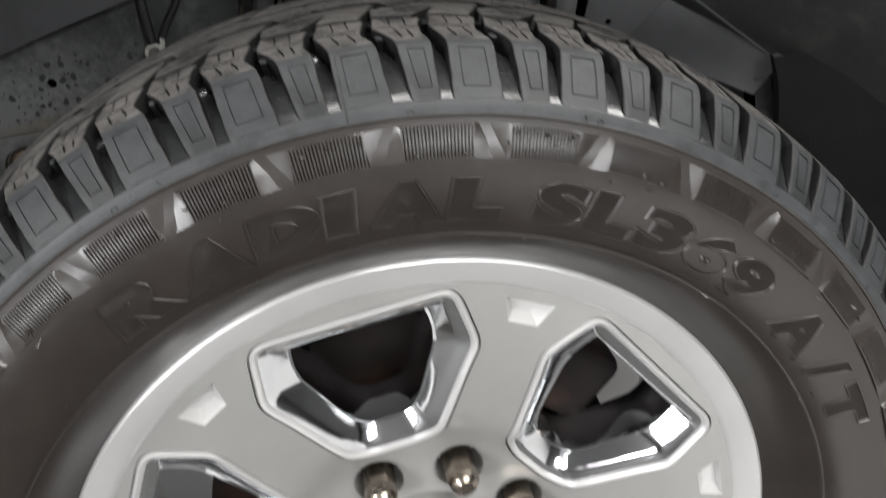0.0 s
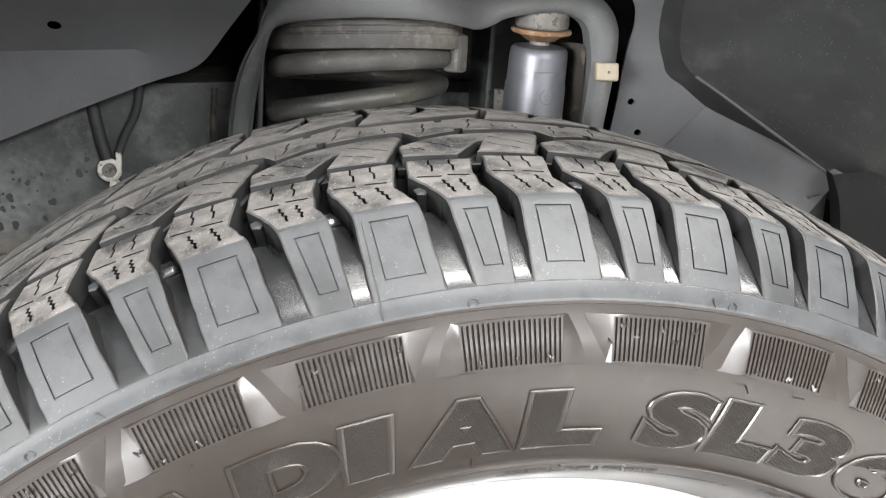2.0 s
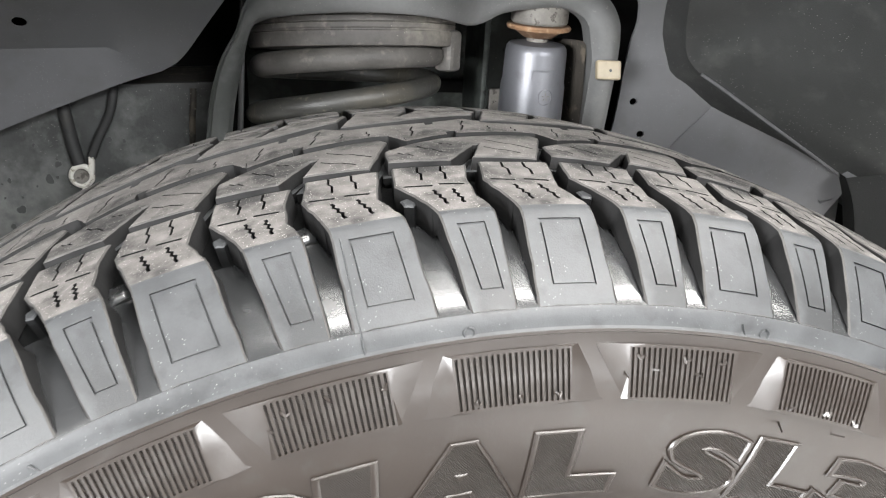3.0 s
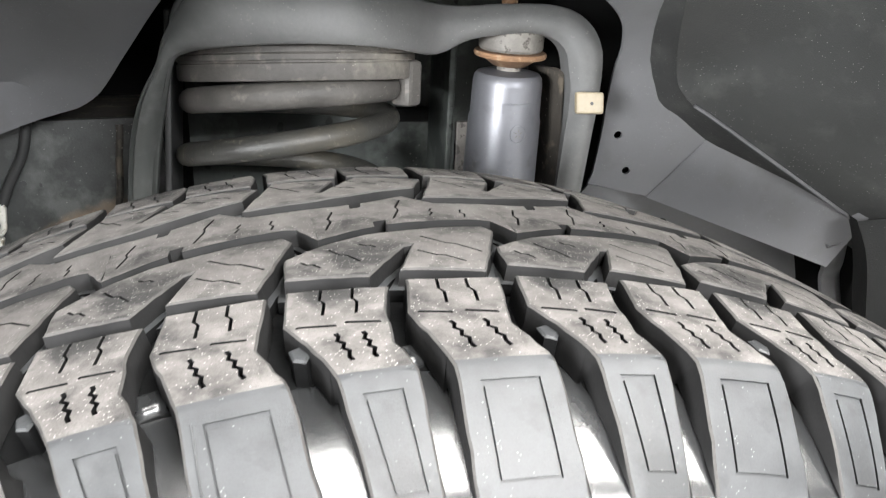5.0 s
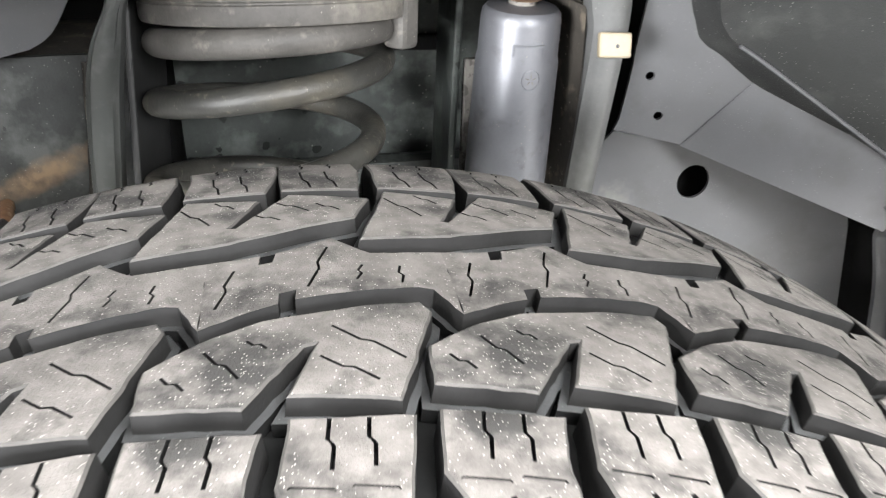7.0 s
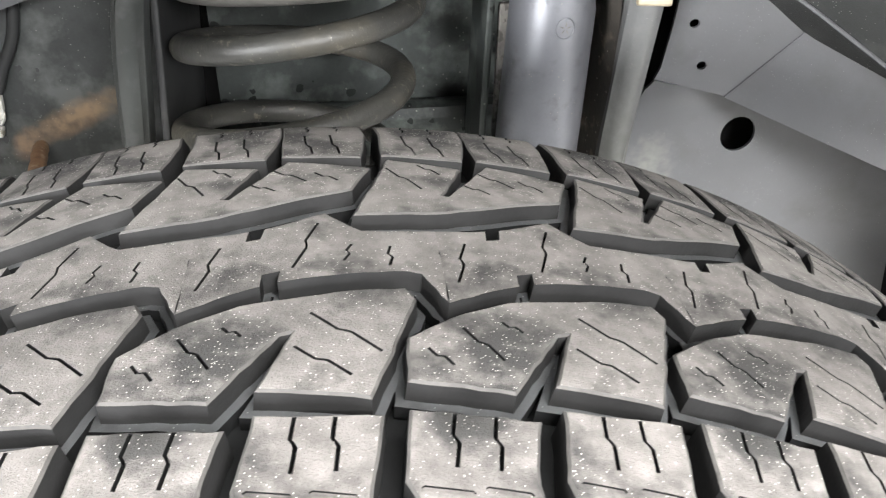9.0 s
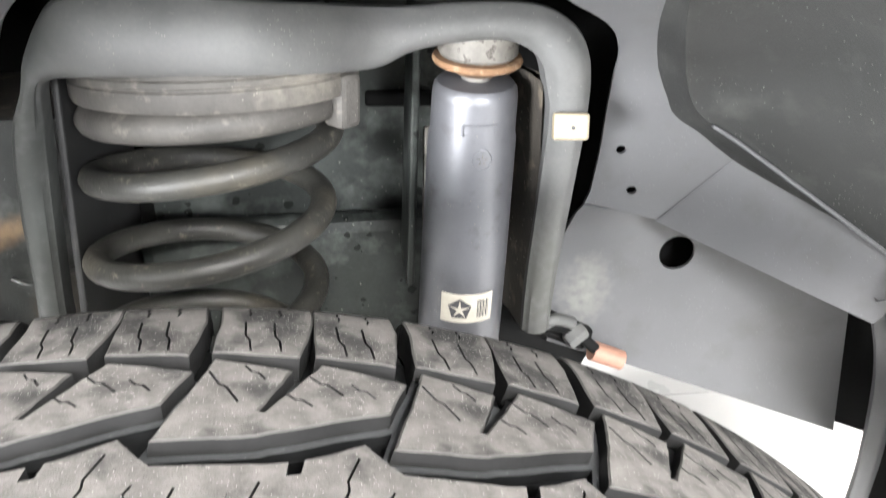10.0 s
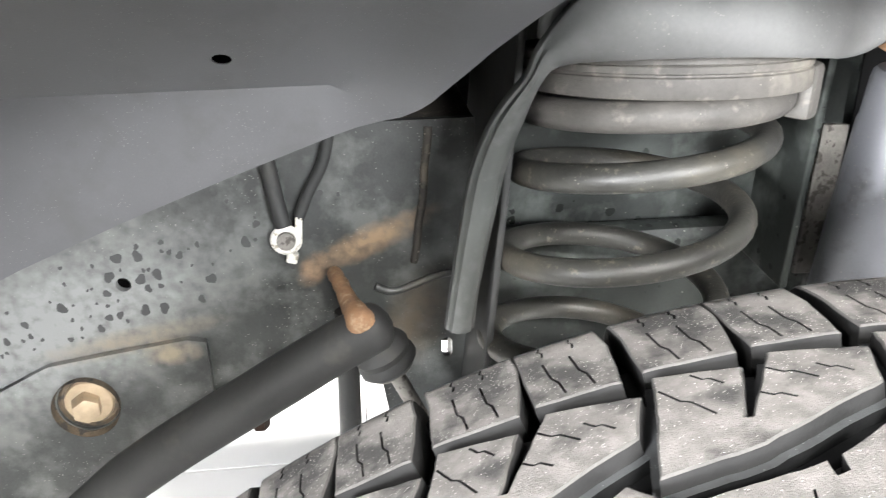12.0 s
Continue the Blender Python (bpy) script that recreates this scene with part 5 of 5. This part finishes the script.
def shock():
    th = thing("shock_absorber", "dark grey shock absorber with a rusty collar and a paper label", "shock absorber")
    T, B = Vector((0.1640, 0.350, 0.8495)), Vector((0.1510, 0.366, 0.5965))
    z = (T - B).normalized()
    x = (Vector((1, 0, 0)) - z * z.x).normalized()
    y = z.cross(x)
    m = Matrix(((x.x, y.x, z.x, T.x), (x.y, y.y, z.y, T.y), (x.z, y.z, z.z, T.z), (0, 0, 0, 1)))
    th.matrix_basis = m
    body = lathe("tube", [(0.0001, 0.001), (0.013, 0.001), (0.0242, -0.001), (0.0266, -0.004), (0.0273, -0.009), (0.0277, -0.033), (0.0287, -0.037), (0.0299, -0.12), (0.0306, -0.25), (0.0001, -0.25)], M_SHOCK, 48)
    part("tube", body, th)
    part("rod", lathe("rod", [(0.0095, -0.002), (0.0095, 0.03)], M_MOUNT, 20), th)
    part("collar", lathe("collar", [(0.006, 0.004), (0.013, 0.0045), (0.021, 0.010), (0.0275, 0.0115), (0.0285, 0.0135), (0.0275, 0.0155), (0.010, 0.0165)], M_RUST, 40), th, "orange rusty collar washer")
    part("mount_bush", lathe("mount_bush", [(0.010, 0.0165), (0.0235, 0.0165), (0.025, 0.0185), (0.0252, 0.030), (0.024, 0.034), (0.008, 0.034)], M_MOUNT, 40), th, "weathered grey mounting bush")
    # moulded bracket mark near the top
    bm = bmesh.new()

    def on(a, zz, r):
        return Vector((r * math.sin(a), -r * math.cos(a), zz))

    for a0, a1, z0, z1 in ((-0.36, 0.36, -0.0215, -0.0200), (-0.40, -0.35, -0.028, -0.020), (0.35, 0.40, -0.028, -0.020)):
        k = 6
        vs = [[bm.verts.new(on(a0 + (a1 - a0) * i / k, zz, rr)) for i in range(k + 1)] for zz, rr in ((z0, 0.0272), (z0, 0.0284), (z1, 0.0284), (z1, 0.0272))]
        for q, w in zip(vs, vs[1:]):
            for i in range(k):
                bm.faces.new((q[i], q[i + 1], w[i + 1], w[i]))
    part("embossed_mark", to_mesh(bm, "embossed_mark", M_SHOCK), th)
    ring = [on(0.10 + 0.22 * math.cos(a), -0.043 + 0.0068 * math.sin(a), 0.0289) for a in np.linspace(0, 2 * math.pi, 33)]
    part("stamped_emblem", sweep("stamped_emblem", ring, 0.0004, M_SHOCK, 6, False), th, "small round stamped emblem")
    bm = bmesh.new()
    for k in range(5):
        a = 2 * math.pi * k / 5 + 0.3
        q = [on(0.10 + 0.16 * math.cos(a + d) * f, -0.043 + 0.005 * math.sin(a + d) * f, 0.0291) for d, f in ((0, 1), (0.25, 0.4), (0, 0.15), (-0.25, 0.4))]
        bm.faces.new([bm.verts.new(v) for v in q])
    part("emblem_rays", to_mesh(bm, "emblem_rays", M_MOUNT), th)
    # paper label near the foot
    def patch(name, a0, a1, z0, z1, r, mat, k=10):
        rows = [[on(a0 + (a1 - a0) * i / k, zz, r) for i in range(k + 1)] for zz in (z0, z1)]
        back = [[on(a0 + (a1 - a0) * i / k, zz, r - 0.0008) for i in range(k + 1)] for zz in (z1, z0)]
        return ribbon(name, rows + back + [rows[0]], mat)

    lab = part("paper_label", patch("paper_label", -0.60, 0.60, -0.1658, -0.1428, 0.0313, M_LABEL), th, "cream paper label with a dark star emblem and bar code")
    pent = [on(-0.17 + 0.27 * math.sin(2 * math.pi * k / 5), -0.1543 + 0.0088 * math.cos(2 * math.pi * k / 5), 0.0320) for k in range(5)]
    tip = [on(-0.17 + (0.24 if k % 2 == 0 else 0.06) * math.sin(math.pi * k / 5), -0.1543 + (0.0078 if k % 2 == 0 else 0.002) * math.cos(math.pi * k / 5), 0.0326) for k in range(10)]
    part("emblem_star", mesh_of("emblem_star", [on(-0.17, -0.1543, 0.0327)] + tip, [(0, 1 + k, 1 + (k + 1) % 10) for k in range(10)], (M_LABEL,)), lab)
    part("emblem", mesh_of("emblem", [on(-0.17, -0.1543, 0.0320)] + [p for k in range(5) for p in (pent[k], (pent[k] + pent[(k + 1) % 5]) / 2)],
                           [(0, 1 + 2 * k, 1 + (2 * k + 9) % 10) for k in range(5)] + [(0, 1 + 2 * k, 2 + 2 * k) for k in range(5)], (M_INK,)), lab)
    for k, (a, w) in enumerate(((0.22, 0.02), (0.255, 0.01), (0.285, 0.025), (0.325, 0.012), (0.355, 0.022), (0.395, 0.01), (0.425, 0.028), (0.47, 0.012))):
        part("bar_code_line", patch("bar_code_line", a, a + w, -0.1613, -0.1473, 0.0318, M_INK, 2), lab)
    return th


shock()


def small_parts():
    # cream plastic tag on the tower's leg
    tag = box_mesh("tag", (0.0225, 0.006, 0.0165), M_CLIP, 0.0018, pose(0.217, 0.313, 0.8285, -14, 3, 0))
    part("tag", tag).matrix_basis = Matrix()
    tagged(bpy.data.objects["tag"], "cream plastic tag on the spring tower leg", "tag")
    part("rivet", lathe("rivet", [(0.0001, -0.0042), (0.0012, -0.004), (0.0014, -0.003)], M_INK, 12, "y"), bpy.data.objects["tag"]).location = (0.218, 0.3135, 0.8285)
    # ABS line clip with two hoses
    clip = thing("hose_clip", "white plastic hose clip with two black hoses on the rail", "clip")
    part("ring", sweep("ring", [(-0.2385 + 0.0088 * math.cos(a), 0.414, 0.732 + 0.0088 * math.sin(a)) for a in np.linspace(0, 2 * math.pi, 25)], 0.0026, M_WHITE, 8, False), clip)
    part("core", lathe("core", [(0.0001, -0.004), (0.0065, -0.004), (0.0068, 0.004)], M_MOUNT, 20, "y"), clip).location = (-0.2385, 0.414, 0.732)
    part("foot", box_mesh("foot", (0.008, 0.007, 0.008), M_WHITE, 0.0015, pose(-0.2355, 0.414, 0.7185, 0, 15, 0)), clip)
    part("arm", box_mesh("arm", (0.005, 0.006, 0.016), M_WHITE, 0.0012, pose(-0.2290, 0.414, 0.742, 0, 5, 0)), clip)
    part("hose", sweep("hose", catmull([(-0.2395, 0.415, 0.742), (-0.244, 0.418, 0.765), (-0.248, 0.42, 0.80), (-0.25, 0.42, 0.84)], 8), 0.006, M_BAR, 10), clip)
    part("hose", sweep("hose", catmull([(-0.2285, 0.415, 0.748), (-0.221, 0.416, 0.765), (-0.208, 0.418, 0.79), (-0.20, 0.42, 0.83)], 8), 0.0042, M_BAR, 10), clip)
    # stabiliser bar with rusty link stud and bushings
    bar = thing("stabiliser_bar", "thick black stabiliser bar with a rusty end stud", "stabiliser bar")
    path = catmull([(-0.1705, 0.346, 0.7025), (-0.177, 0.345, 0.6995), (-0.190, 0.345, 0.6925), (-0.2115, 0.345, 0.6805), (-0.262, 0.345, 0.6500), (-0.336, 0.345, 0.604), (-0.39, 0.345, 0.560), (-0.60, 0.345, 0.37)], 8)
    reach = [(Vector(p) - Vector(path[0])).length for p in path]
    girth = [max(0.004, 0.0168 * math.sqrt(1 - (1 - min(d, 0.012) / 0.012) ** 2)) + 0.0009 * min(1.0, d / 0.08) for d in reach]
    part("bar", sweep("bar", path, girth, M_BAR, 22), bar)
    part("end_stud", sweep("end_stud", catmull([(-0.207, 0.410, 0.706), (-0.202, 0.388, 0.7075), (-0.197, 0.365, 0.706), (-0.191, 0.345, 0.7055), (-0.188, 0.335, 0.704), (-0.187, 0.330, 0.7025)], 3),
                           [0.0052, 0.0058, 0.0051, 0.0060, 0.0054, 0.0062, 0.0064, 0.0074, 0.0082, 0.0094, 0.0098, 0.0103, 0.0098, 0.0086, 0.0064, 0.0032], M_RUST, 16), bar, "orange rusty end stud")
    down = Matrix.Translation((-0.1745, 0.372, 0.6575)) @ Vector((0.024, 0.004, -0.055)).to_track_quat("Z", "Y").to_matrix().to_4x4()
    part("bush", lathe("bush", [(0.006, -0.016), (0.014, -0.016), (0.0185, -0.011), (0.0205, -0.007), (0.0192, -0.002), (0.0212, 0.001), (0.0215, 0.005), (0.019, 0.008), (0.006, 0.008)], M_BAR, 32, "z", True), bar).matrix_basis = down
    part("bush_cup", lathe("bush_cup", [(0.0001, 0.016), (0.006, 0.016), (0.009, 0.013), (0.0165, 0.011), (0.0172, 0.008), (0.0001, 0.008)], M_MOUNT, 32), bar).matrix_basis = down
    part("stem", sweep("stem", [tuple(down @ Vector((0, 0, d))) for d in (0.012, 0.03, 0.06)], 0.0058, M_MOUNT, 14), bar)
    part("nut", lathe("nut", [(0.0001, -0.006), (0.006, -0.006), (0.007, 0.0), (0.007, 0.006)], M_DARK, 6), bar).matrix_basis = pose(-0.262, 0.350, 0.628)
    # drop link below
    link = thing("drop_link", "dark steel drop link below the stabiliser bar", "link")
    part("rod", sweep("rod", [(-0.200, 0.40, 0.68), (-0.206, 0.40, 0.48)], 0.0085, M_BAR, 16), link)
    # fittings behind the shock
    fit = thing("axle_fittings", "dark axle bracket with grey brake pipe fittings", "bracket")
    part("bracket", box_mesh("bracket", (0.07, 0.02, 0.022), M_BLACK, 0.006, pose(0.238, 0.415, 0.622, 0, 28, 0)), fit)
    part("bracket_plate", box_mesh("bracket_plate", (0.13, 0.012, 0.16), M_BLACK, 0.004, pose(0.225, 0.435, 0.625, 0, 24, 0)), fit)
    part("pipe", sweep("pipe", catmull([(0.205, 0.375, 0.66), (0.215, 0.372, 0.648), (0.23, 0.374, 0.652), (0.245, 0.378, 0.645)], 8), 0.0050, M_HOOP, 12), fit)
    part("union_nut", lathe("union_nut", [(0.0001, -0.009), (0.006, -0.009), (0.0075, -0.007), (0.0075, 0.007), (0.006, 0.009), (0.0001, 0.009)], M_HOOP, 6), fit, "grey steel union nut").matrix_basis = pose(0.252, 0.392, 0.624, 0, 62, 20)
    part("brake_hose", sweep("brake_hose", catmull([(0.203, 0.38, 0.668), (0.222, 0.39, 0.640), (0.248, 0.395, 0.628), (0.272, 0.402, 0.603)], 8), 0.0048, M_BLACK, 10), fit)
    part("sleeve", sweep("sleeve", [(0.270, 0.404, 0.600), (0.296, 0.404, 0.588)], 0.0085, M_COPPER, 20), fit, "copper brown sleeve")
    gr = tagged(new("grommet"), "round white plastic plug above the spring tower", "plug")
    part("plug", lathe("plug", [(0.0001, -0.006), (0.012, -0.005), (0.0145, 0.0), (0.0145, 0.02)], M_WHITE, 24, "y"), gr).location = (0.058, 0.40, 0.917)
    # unseen black truck panels added to block light; small plate blackens the tower gap
    ub = tagged(new("truck_light_blocker"), "unseen black truck bed panels added to block light", "truck body", kind="structure")
    for name, size, at in (("bed_floor_blocker", (2.6, 2.2, 0.06), (0, 1.06, 1.085)), ("front_closing", (0.03, 0.56, 0.75), (-0.78, 0.22, 0.70)), ("rear_closing", (0.03, 0.56, 0.75), (0.86, 0.22, 0.70)),
                           ("gap_shade_plate", (1.0, 0.02, 0.14), (0.0, 0.47, 0.98))):
        part(name, box_mesh(name, size, M_SHADE_BLACK, 0, Matrix.Translation(at)), ub)
    # Arch edge set low on the left to shade the liner there.
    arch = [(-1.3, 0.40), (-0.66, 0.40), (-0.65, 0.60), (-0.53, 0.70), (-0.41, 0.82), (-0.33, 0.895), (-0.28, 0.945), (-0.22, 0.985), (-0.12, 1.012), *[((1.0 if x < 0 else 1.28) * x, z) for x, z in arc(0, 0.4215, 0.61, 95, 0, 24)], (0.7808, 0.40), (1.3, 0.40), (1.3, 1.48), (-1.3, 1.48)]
    part("bed_side_blocker", plate("bed_side_blocker", arch, [], lambda x, z, h: Vector((x, -0.085 - h, z)), 0.03, M_SHADE_BLACK, 0.1, 0.1), ub)


small_parts()
